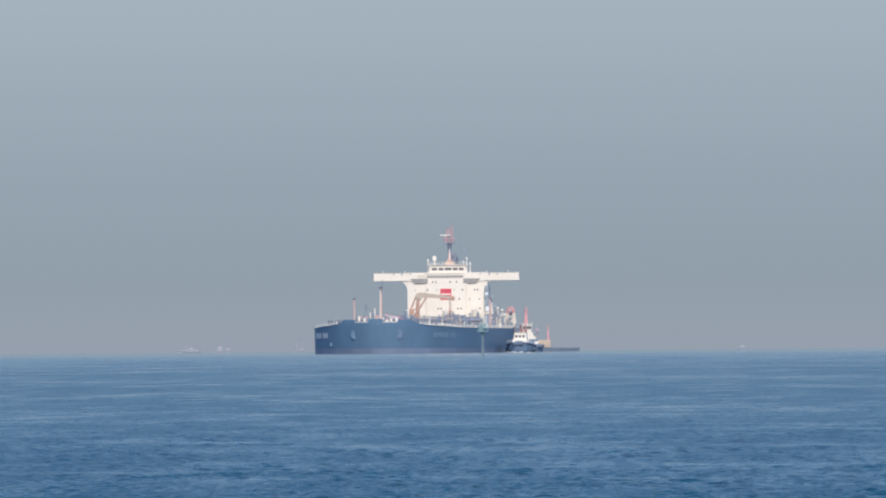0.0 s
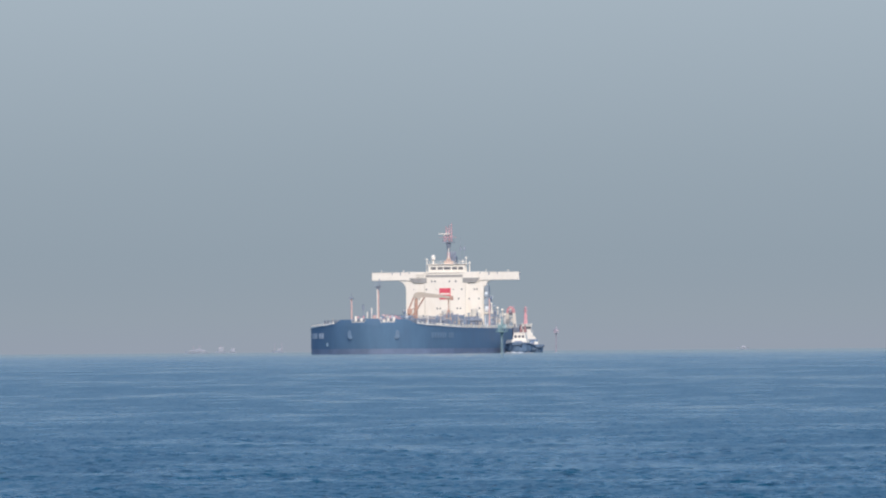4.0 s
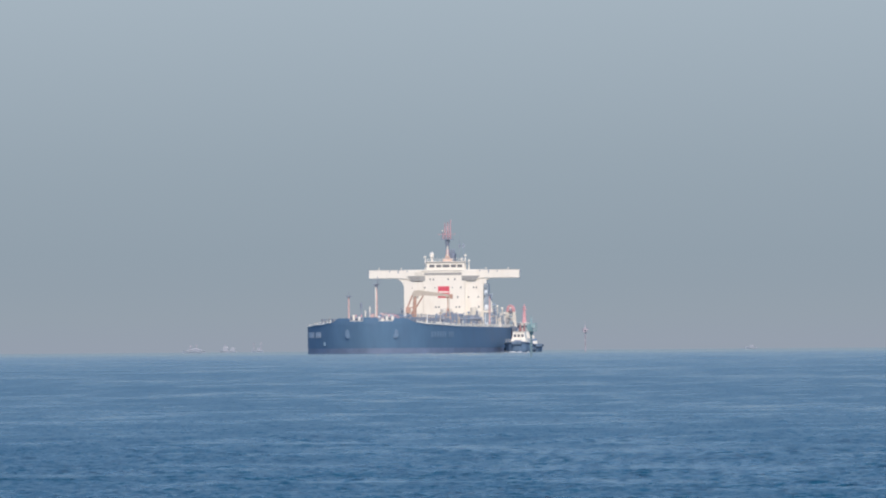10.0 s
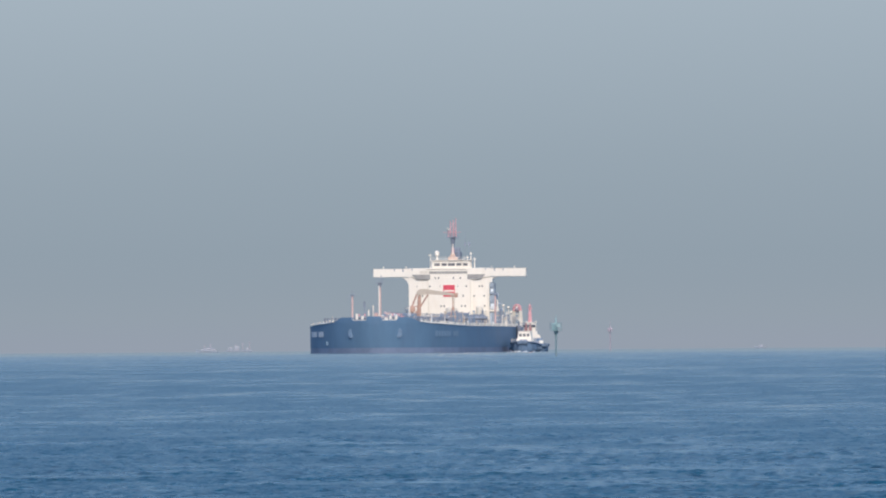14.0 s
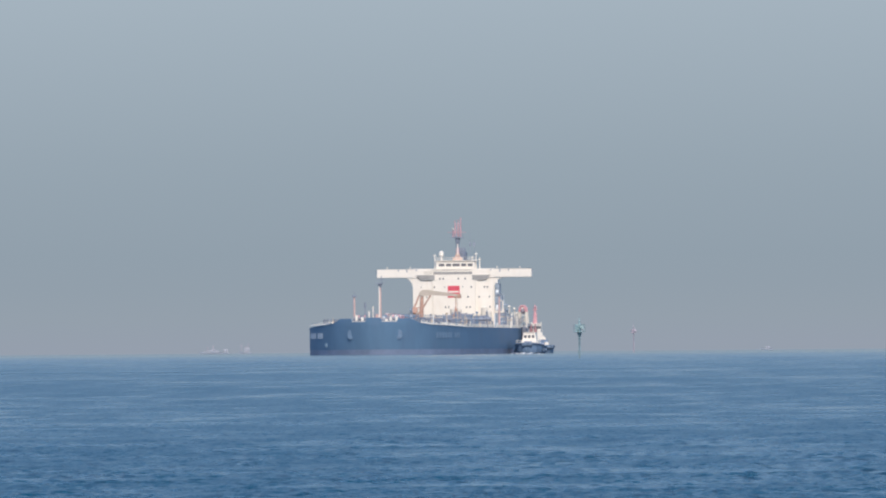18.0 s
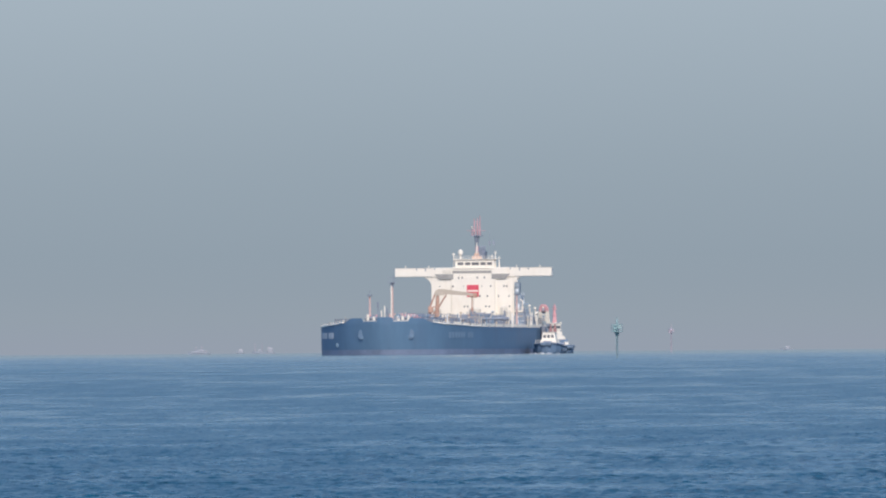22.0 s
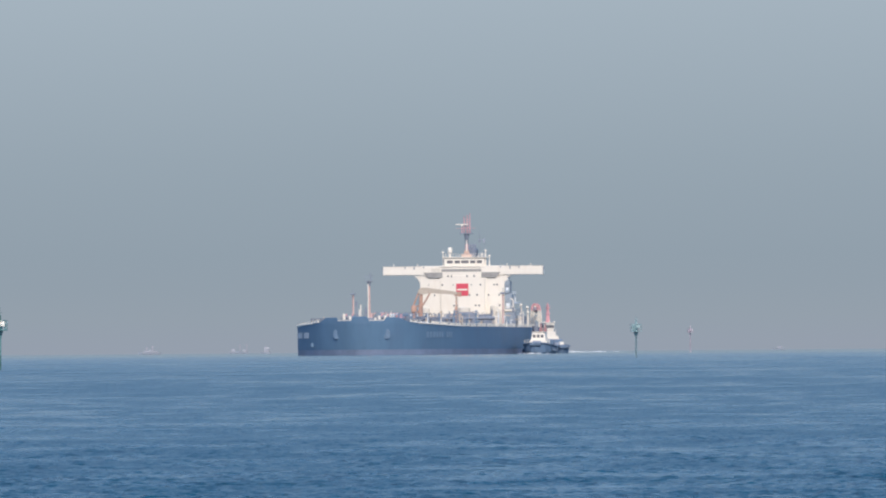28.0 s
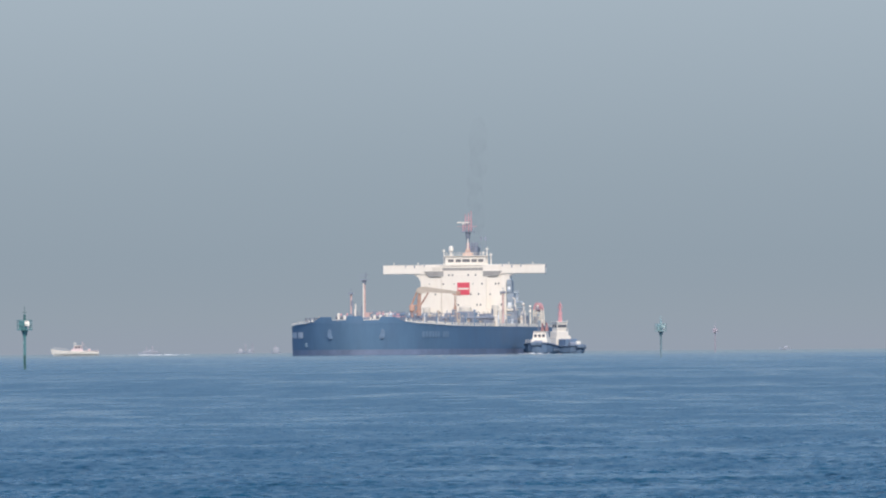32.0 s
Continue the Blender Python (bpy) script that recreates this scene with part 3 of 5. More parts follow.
rod(bm, (-4.6, -4.6, 47.4), (-4.6, 2.6, 47.4), .10, n=4)
part("mast_lattice", bm, M_MASTTOP, mast, "red lattice mast top")
part("scanner_post", rod(B(), (-3.5, .4, 45.6), (-3.5, .4, 48.3), .24, .2, n=8), M_MASTTOP, mast)
bm = B()
box(bm, -.22, .22, -2.3, 2.3, .1, .5, .08)
rod(bm, (0, 0, -.35), (0, 0, .15), .38, .3, n=10)
scanner = part("radar_scanner", bm, M_WHITE, mast, "white turning radar scanner bar")
scanner.location = (-3.5, ACROSS * .4, 48.5)
for y in (-6.0, -7.6):
    bm = B()
    rod(bm, (-6, y, 36), (-6, y, 47.5 if y > -7 else 44.5), .10, .05, n=5)
    box(bm, -6.15, -5.85, y - .4, y + .4, 42.0, 43.4)
    part("whip_aerial", bm, M_SHADE, tanker, "thin grey aerial")

# logo board: a red square with a pale bar
bm = B()
box(bm, .46, .62, -2.4, 2.2, 21.9, 26.5, .03)
board = part("funnel_mark_board", bm, M_RED, house, "red square board with a white bar")
bm = B()
box(bm, .62, .68, -2.1, 1.9, 23.9, 24.5)
part("board_bar", bm, M_WHITE, board)

# portholes and cabin windows
for z, ys in ((29.3, (5.3, 4.0, -1.9, -4.6)), (26.0, (12.7, 7.5, 3.4, -3.6, -7.0, -12.1, -13.2)), (22.2, (10.5, -2.8, -5.7, -10.0, -14.0)),
              (18.2, (3.1, 1.9, -5.1, -6.4, -14.2)), (15.2, (12.2, 8.9, -7.6))):
    for k, y in enumerate(ys):
        x = .45 if -9.0 < y < 8.3 else .0
        w = .27 if z != 26.0 or k in (1, 4, 5, 6) else .16
        pane = part("cabin_window", box(B(), x - .02, x + .08, y - w, y + w, z - w * 1.25, z + w * 1.25, .03), M_PANE, house)
        part("window_rim", box(B(), x - .02, x + .11, y - w - .1, y + w + .1, z + w * 1.25, z + w * 1.25 + .1), M_WHITE, pane)
# faint drain pipes and ladder down the house front
for y, za, zb in ((-8.6, 11.0, 28.0), (8.0, 13.0, 27.5), (-15.4, 10.0, 25.0)):
    part("drain_pipe", rod(B(), (.62 if abs(y) < 9 else .12, y, za), (.62 if abs(y) < 9 else .12, y, zb), .09, n=6), M_PALEBEIGE, house)

# fittings at the foot of the house front
for s, p, r, z in ((6, 13.0, 1.5, 17.6), (7, -1.6, 2.4, 17.8), (5, -9.0, 1.2, 16.0), (6, -12.6, 1.4, 18.2), (8, -14.6, 1.0, 16.6), (4, 9.0, 1.0, 14.5)):
    bm = B()
    rod(bm, (s, p, DECK), (s, p, z - .5), r, r * .96, n=14)
    rod(bm, (s, p, z - .5), (s, p, z), r * .96, r * .5, n=14)
    part("ventilator", bm, M_PALEBEIGE, tanker, "pale beige ventilator drum before the house", smooth=False)
bm = B()
box(bm, 1.0, 4.0, -14.6, -9.5, DECK, 15.6, .1)
box(bm, 2.0, 3.0, -14.0, -13.4, 15.6, 19.6, .05)
part("pump_room_entrance", bm, M_WHITE, tanker, "white deck entrance house")

# side platform where the house meets the port wing, with lockers stacked above it
side = -1
bm = B()
box(bm, -7, -.2, side * 17.8 - 1.9, side * 17.8 + 1.9, 15.9, 16.6, .06)
ledge = part("side_platform", bm, M_WHITE, tanker, "white side platform with a short post")
bm = B()
rod(bm, (-.5, side * 19.2, 16.6), (-.5, side * 19.2, 20.2), .3, .24, n=7)
rod(bm, (-.5, side * 19.2, 20.2), (-.5, side * 18.2, 20.8), .22, n=6)
part("bent_post", bm, M_WHITE, ledge)
for y in (16.4, 17.6, 18.8, 19.6):
    part("ledge_stanchion", rod(B(), (-.3, side * y, 16.6), (-.3, side * y, 17.7), .08, n=5), M_WHITE, ledge)
part("ledge_rail", rod(B(), (-.3, side * 16.2, 17.7), (-.3, side * 19.7, 17.7), .07, n=5), M_WHITE, ledge)
for z, w in ((19.4, 1.2), (22.6, 1.6), (25.4, 1.5), (27.4, 1.3)):
    bm = B()
    box(bm, -5.5, -.3, side * (16.1 + w / 2) - w / 2, side * (16.1 + w / 2) + w / 2, z, z + 1.2, .1)
    locker = part("side_locker", bm, M_CASING if z > 27 else M_STEP, tanker)
    part("locker_door", box(B(), -.32, -.24, side * (16.1 + w / 2) - w * .35, side * (16.1 + w / 2) + w * .35, z + .2, z + 1.0), M_WHITE if z > 27 else M_STEP, locker)

# front blocks coloured as white plating looks in shade
for za, zb, w in ((DECK, 15.8, 3.6), (16.7, 22.4, 2.6), (22.6, 27.3, 1.9)):
    plate = part("side_casing", box(B(), -6.5, -.6, side * (16.05 + w), side * 16.05, za, zb, .1), M_STEP, tanker, "ladder casing beside the house, shaded white painted as blue-grey")
    part("casing_door", box(B(), -.62, -.52, side * (16.6 + w * .5), side * 16.5, za + .3, za + 2.3, .03), M_CASING, plate)
for y, z in ((20.6, 14.6), (21.6, 13.8), (22.3, 16.0)):
    part("deck_post", rod(B(), (-6, side * y, DECK), (-6, side * y, z), .22, .16, n=7), M_WHITE, tanker)
part("stern_store", box(B(), -20, -8, side * 22.0, side * 19.8, DECK, 13.4, .15), M_STEP, tanker, "low blue-grey deck store")

# engine casing, funnel and after decks
bm = B()
box(bm, -44, -15, -13.5, 13.5, DECK, 19.0, .15)
box(bm, -38, -15, -17.5, 17.5, 19.0, 19.5, .05)
box(bm, -36, -15, -11, 11, 19.5, 25.0, .15)
box(bm, -34, -15, -14.5, 14.5, 25.0, 25.4, .05)
casing = part("engine_casing", bm, M_CASING, tanker, "stepped blue-grey engine casing behind the house")
bm = B()
box(bm, -31, -23, -2.4, .9, 25.4, 40.2, .5)
funnel = part("funnel", bm, M_DARK, tanker, "black funnel")
for y in (-1.7, -.7, .3):
    bm = B()
    rod(bm, (-26.5, y, 40.1), (-27.3, y, 41.6), .40, .36, n=10)
    part("exhaust_pipe", bm, M_DARK, funnel)
for side in (1, -1):
    for k, (z, yy) in enumerate(((13.9, 18.2), (16.8, 17.4), (22.4, 15.4))):
        bm = B()
        box(bm, -34 + 2 * k, -16, side * yy - 1.6, side * yy + 1.6, z, z + .25)
        for x in range(-33 + 2 * k, -16, 4):
            rod(bm, (x, side * (yy + 1.5), z), (x, side * (yy + 1.5), z + 1.1), .06, n=4)
            rod(bm, (x, side * (yy + 1.3), z - 2.9), (x, side * (yy + 1.3), z), .14, n=5)
        rod(bm, (-34 + 2 * k, side * (yy + 1.5), z + 1.1), (-16, side * (yy + 1.5), z + 1.1), .06, n=4)
        part("outside_gallery", bm, M_CASING, casing, "blue-grey outside gallery with rails")
    if side > 0:
        continue
    bm = B()
    rod(bm, (-8, side * 18.2, 11), (-8, side * 18.2, 21.6), .55, .5)
    for z in (14, 17, 20):
        box(bm, -9, -7, side * 17.2 - 1.2, side * 17.2 + 1.2, z, z + .2)
    part("stair_tower", bm, M_STEP, casing, "blue-grey outside ladderway")
    bm = B()
    rod(bm, (-3.4, side * 17.6, DECK), (-3.4, side * 17.6, 19.5), .5, .42)
    part("casing_vent", bm, M_WHITE, tanker, "white vent pipe beside the house")
    # deck store boxes and lifeboat in its davit
    bm = B()
    box(bm, -18, -12, side * 20.5 - 1.6, side * 20.5 + 1.6, DECK, 14.2, .15)
    part("deck_store", bm, M_SHADE, tanker, "grey deck store")
# orange-red lifeboat under its red davit arches on the port quarter
rings = []
for x, r in ((-34.6, .3), (-34.0, .9), (-32.6, 1.2), (-29.0, 1.3), (-26.4, 1.2), (-25.4, .8), (-25.0, .3)):
    rings.append([(x, 24.5 + .65 * r * math.cos(a), 16.7 + .95 * r * math.sin(a)) for a in [k * math.tau / 12 for k in range(12)]])
boat = part("lifeboat", loft(rings), M_HAZERED, tanker, "pale red lifeboat between white davits", smooth=True)
part("canopy_hatch", box(B(), -26.6, -25.6, -24.9, -24.2, 17.4, 18.1, .08), M_WHITE, boat)
for x in (-33, -26.0):
    bm = B()
    arc = [(x, -24.4 - 1.25 * math.cos(k * math.pi / 10), 16.2 + 2.5 * math.sin(k * math.pi / 10)) for k in range(11)]
    for u, v in zip(arc, arc[1:]):
        rod(bm, u, v, .36, n=7)
    part("davit_arch", bm, M_PALERED, boat, "pale red davit arch")
    for y0, y1 in ((-22.6, -23.1), (-26.2, -25.7)):
        bm = B()
        rod(bm, (x, y0, DECK), (x, y1, 16.5), .36, .32)
        part("davit_leg", bm, M_WHITE, boat, "white davit leg")
    for ya, za, yb, zb in ((-22.8, 14.6, -26.0, 12.0), (-26.0, 14.6, -23.0, 12.0), (-22.8, 14.9, -26.1, 14.9)):
        part("davit_brace", rod(B(), (x, ya, za), (x, yb, zb), .2, n=6), M_WHITE, boat)
for s, p, z in ((-40, -20, 17.2), (-40, -22.5, 16.6), (-24, -19.5, 18.0), (-12, -23.5, 15.2), (-46, -14, 15), (-40, 20, 17.2), (-24, 19.5, 17)):
    bm = B()
    rod(bm, (s, p, DECK), (s, p, z), .34, .28, n=7)
    rod(bm, (s, p, z), (s + .7, p, z + .5), .42, .5, n=7)
    part("mushroom_vent", bm, M_WHITE, tanker)

# ---- fore deck ----
# foremast on the forecastle
bm = B()
rod(bm, (255, 0, DECK), (255, 0, 25.6), .56, .38, n=12)
fore = part("foremast", bm, M_POST, tanker, "pale pink-orange foremast", smooth=False)
bm = B()
box(bm, 254, 256, -1.3, 1.3, 25.4, 25.7)
for y in (-1.2, 0, 1.2):
    rod(bm, (255.8, y, 25.7), (255.8, y, 26.8), .06, n=4)
rod(bm, (255.8, -1.2, 26.8), (255.8, 1.2, 26.8), .06, n=4)
rod(bm, (255, 0, 24.0), (255, 0, 25.5), .5, .75, n=10)
part("lookout_platform", bm, M_SHADE, fore, "grey platform with foremast light")
bm = B()
rod(bm, (255, -.5, 25.7), (255, -.5, 28.4), .14, n=5)
rod(bm, (255, -1.8, 27.4), (255, 1.8, 27.4), .09, n=4)
part("mast_head", bm, M_SHADE, fore)
bm = B()
rod(bm, (256.1, .2, 12.5), (256.1, .2, 24.5), .22, n=5)
part("mast_ladder", bm, M_WHITE, fore)
bm = B()
box(bm, 253.5, 256.5, -1.6, 1.6, DECK, 12.9, .1)
part("mast_house", bm, M_SHADE, fore)
fore.location = (-5, ACROSS * 1.0, 0)
# crane on the centre line amidships, its jib turned to port
bm = B()
rod(bm, (129, -1.0, DECK), (129, -1.0, 13.4), 1.35, 1.2, n=12)
rod(bm, (129, -1.0, 13.4), (129, -1.3, 22.6), .85, .6, n=12)
crane = part("deck_crane", bm, M_CRANE, tanker, "rust-brown hose crane with a grey-beige jib")
part("slewing_ring", rod(B(), (129, -1.0, 13.2), (129, -1.0, 13.8), 1.6, n=14), M_SHADE, crane)
for ya, za, yb, zb, r in ((1.1, DECK, 1.7, 17.4, .62), (1.7, 17.2, -.6, 22.8, .34), (.9, 14.2, -1.0, 16.4, .25), (1.5, 17.3, -1.1, 17.6, .22)):
    part("pedestal_stay", rod(B(), (129.2, ya, za), (129.2, yb, zb), r, r * .85, n=8), M_CRANE, crane)
part("crane_cab", box(B(), 128.2, 130.2, .4, 2.2, 15.4, 17.6, .15), M_CRANE, crane)
bm = B()
prism(bm, [(129.8, .0, 22.2)] + [(129.8, -.2 - 1.9 * (1 - math.cos(k * math.pi / 12)), 22.5 + 1.5 * math.sin(k * math.pi / 12)) for k in range(7)]
      + [(129.8, -3.6, 24.0), (129.8, -15.4, 22.3), (129.8, -15.4, 21.4), (129.8, -4.4, 22.1), (129.8, -1.6, 21.6)], (-1.4, 0, 0))
part("jib", bm, M_JIB, crane, "grey-beige crane jib")
part("jib_head", box(B(), 128.3, 129.9, -15.9, -14.6, 20.8, 22.5, .1), M_CRANE, crane)
part("luffing_ram", rod(B(), (129.9, -1.5, 17.0), (129.9, -4.6, 22.0), .30, n=8), M_CRANE, crane)
part("king_post", rod(B(), (129.2, -.9, 21.0), (129.2, -1.6, 23.6), .4, n=8), M_JIB, crane)
bm = B()
rod(bm, (129, -14.0, DECK), (129, -14.0, 21.4), .24, .2)
box(bm, 128.4, 129.6, -14.8, -13.2, 21.1, 21.5)
rod(bm, (129, -15.8, 14.4), (129, -12.2, 14.4), .18, n=5)
rest = part("jib_rest", bm, M_CRANE, tanker, "rust-brown jib rest post")
for y0, y1 in ((-15.6, -14.2), (-12.4, -13.8)):
    part("rest_brace", rod(B(), (129, y0, DECK), (129, y1, 17.2), .16, n=6), M_CRANE, rest)
part("rest_ladder", rod(B(), (129.4, -14.6, DECK), (129.4, -14.6, 20.6), .1, n=5), M_JIB, rest)
ACROSS = 1
# tall lamp posts on both sides
for s, p, zt in ((100, 27.5, 23.0), (100, -27.5, 23.0)):
    bm = B()
    rod(bm, (s, -p, DECK), (s, -p, zt - 1), .42, .34, n=9)
    post = part("lamp_post", bm, M_POST, tanker, "pink-white deck lamp post")
    bm = B()
    box(bm, s - .4, s + .9, -p - .9, -p + .9, zt - 1.2, zt - .6)
    rod(bm, (s, -p, zt - 1), (s, -p, zt + 1), .10, n=5)
    part("lamp_head", bm, M_SHADE, post)
for s, p, z, m in ((264, 2.0, 17.4, M_WHITE), (212, 10.75, 19.2, M_SHADE), (200, 9, 17.0, M_SHADE), (228, 7.5, 16.0, M_WHITE), (150, -16, 16.0, M_SHADE),
                   (72, -20, 16.5, M_SHADE), (60, 19, 16.0, M_WHITE), (40, -24, 17.5, M_SHADE), (30, -25.5, 15.5, M_WHITE)):
    bm = B()
    rod(bm, (s, -p, DECK), (s, -p, z), .22, .14, n=6)
    rod(bm, (s, -p - .4, z - .6), (s, -p + .4, z - .6), .09, n=4)
    rod(bm, (s, -p, z - 2.2), (s, -p, z - .4), .26 if m is M_WHITE else .42, .2 if m is M_WHITE else .36, n=8)
    rod(bm, (s, -p, DECK), (s, -p, DECK + 2.6), .8, .3, n=8)
    part("vent_post", bm, m, tanker)
# mooring winches and white drums on the forecastle
for s, p, h in ((260, 8.4, 1.8), (260, 6.3, 1.0), (260, -3.9, 1.1), (260, -6.0, 1.1)):
    winch = part("mooring_winch", box(B(), s - .5, s + .6, -p - .42, -p + .42, 12.2, 12.5 + h, .12), M_WHITE, tanker, "white mooring winch gearbox")
    part("winch_drum", rod(B(), (s - 1.0, -p - .95, 13.0), (s - 1.0, -p + .95, 13.0), .62, n=14), M_SHADE, winch, "grey rope drum")
    for dy in (-1.0, 1.0):
        part("drum_flange", rod(B(), (s - 1.0, -p + dy - .06, 13.0), (s - 1.0, -p + dy + .06, 13.0), .85, n=14), M_SHADE, winch)
    part("winch_bed", box(B(), s - 2.0, s + 1.0, -p - 1.0, -p + 1.0, DECK, 12.25, .08), M_SHADE, winch, "grey winch bed")
    part("winch_brake", box(B(), s - 1.2, s - .6, -p + .5, -p + 1.0, 13.4, 14.2, .08), M_PALERED, winch)
for s, p in ((268, 14.5), (266, -14.5), (258, 17), (258, -17), (246, 21), (246, -21)):
    bm = B()
    for dy in (-.6, .6):
        rod(bm, (s, -p + dy, DECK), (s, -p + dy, 12.6), .42, n=8)
        rod(bm, (s, -p + dy, 12.6), (s, -p + dy, 12.8), .55, n=8)
    part("bollard", bm, M_SHADE, tanker)
bm = B()
box(bm, 238, 243, -7, 5, DECK, 12.9, .2)
part("store_house", bm, M_WHITE, tanker, "low white forecastle store")

# cargo pipes along the deck, manifold and catwalk
for k, y in enumerate((-5.2, -3.6, -2.0, 2.4, 4.0)):
    bm = B()
    rod(bm, (10, y, 12.6), (225, y, 12.6), .45, n=8)
    part("cargo_pipe", bm, M_SHADE, tanker, "grey cargo pipe")
for k, (y, z, xa, xb, r) in enumerate(((9.5, 11.6, 20, 190, .3), (11.0, 11.6, 20, 190, .3), (-9.5, 11.6, 20, 200, .3), (-12, 11.9, 30, 150, .26), (15, 11.2, 60, 180, .24), (-19, 11.3, 24, 140, .24))):
    line = part("side_pipe", rod(B(), (xa, y, z), (xb, y, z), r, n=8), M_SHADE, tanker, "grey branch pipe along the deck")
    for x in range(xa + 6, xb, 22):
        part("pipe_saddle", box(B(), x - .3, x + .3, y - .55, y + .55, DECK, z - r * .6, .05), M_SHADE, line)
        if (x + k) % 3:
            part("valve", rod(B(), (x + 3, y, z), (x + 3, y, z + 1.5), .32, .2, n=8), M_SHADE, line)
bm = B()
box(bm, 8, 235, .2, 1.5, 13.6, 13.75)
rod(bm, (8, .2, 14.8), (235, .2, 14.8), .06, n=4)
rod(bm, (8, 1.5, 14.8), (235, 1.5, 14.8), .06, n=4)
catwalk = part("catwalk", bm, M_SHADE, tanker, "long grey catwalk above the pipes")
leg = shared(rod(B(), (0, 0, 0), (0, 0, 14.8 - DECK), .09, n=5), M_SHADE)
for x in range(10, 236, 9):
    for y in (.2, 1.5):
        repeat("catwalk_post", leg, (x, y, DECK), catwalk)
for x in (108, 112, 116, 120, 124):
    bm = B()
    rod(bm, (x, -25, 12.9), (x, 25, 12.9), .5, n=8)
    for side in (1, -1):
        rod(bm, (x, side * 24.0, 12.9), (x, side * 24.0, 14.4), .3, n=6)
        rod(bm, (x, side * 24.7, 12.9), (x, side * 25.3, 12.9), .75, n=10)
    part("manifold_pipe", bm, M_SHADE, tanker, "grey cross-deck manifold pipe")
random.seed(29)
for k in range(150):
    s, p = random.uniform(14, 222), random.uniform(-15, 27)
    if abs(s - 129) < 5 and abs(p) < 16:
        s += 12
    h = random.uniform(2.2, 5.8)
    bm = B()
    rod(bm, (s, p, DECK), (s, p, DECK + h), random.uniform(.14, .32), .14, n=6)
    if k % 3 == 0:
        rod(bm, (s, p, DECK + h * .9), (s, p + random.choice((-1, 1)) * random.uniform(1.0, 3.0), DECK + h * .9), .16, n=5)
    if k % 4 == 1:
        rod(bm, (s, p - .45, DECK + h), (s, p + .45, DECK + h), .3, n=7)
    part("deck_pipe", bm, random.choice((M_SHADE, M_SHADE, M_NAME, M_SHADE, M_CASING, M_NAME, M_BEIGE)), tanker)
random.seed(11)
for k in range(64):
    s, p = random.uniform(20, 215), random.uniform(-25, 25)
    if abs(s - 129) < 4 or abs(p) < 6:
        p = 8 + abs(p) * .6
    h, r = random.uniform(1.4, 3.8), random.uniform(.35, .8)
    bm = B()
    rod(bm, (s, p, DECK), (s, p, DECK + h), r, r * .95, n=8)
    rod(bm, (s, p, DECK + h), (s, p, DECK + h + .35), r * 1.25, r * .7, n=8)
    rod(bm, (s, p, DECK + h), (s, p, DECK + h + random.uniform(.6, 1.8)), .1, n=4)
    part("tank_hatch", bm, random.choice((M_SHADE, M_SHADE, M_WHITE, M_BEIGE)), tanker)
for s, p, w, h, m in ((134, 6.2, 2.2, 4.0, M_PALERED), (130, 8.6, 1.8, 4.4, M_PALERED), (126, 11.2, 1.6, 3.6, M_POST), (138, 4.0, 1.6, 3.2, M_PALERED), (140, 9, 2.0, 4.2, M_WHITE), (104, 8, 2.6, 3.6, M_SHADE),
                      (170, 7.0, 1.4, 4.6, M_POST), (160, 4.6, 1.2, 4.0, M_CASING), (182, 9.4, 1.3, 4.3, M_POST), (150, 10.4, 1.2, 3.6, M_CASING),
                      (95, -8, 3.5, 4.2, M_SHADE), (70, -12, 4.0, 4.6, M_SHADE), (62, -16, 3.4, 4.0, M_SHADE), (40, -6, 5, 5.0, M_SHADE)):
    bm = B()
    h += .9
    box(bm, s, s + 3.5, -p - w / 2, -p + w / 2, DECK, DECK + h, .15)
    rod(bm, (s + 1, -p - w / 2, DECK + h * .7), (s + 1, -p + w / 2 + .9, DECK + h * 1.02), .2, n=6)
    part("deck_machine", bm, m, tanker)


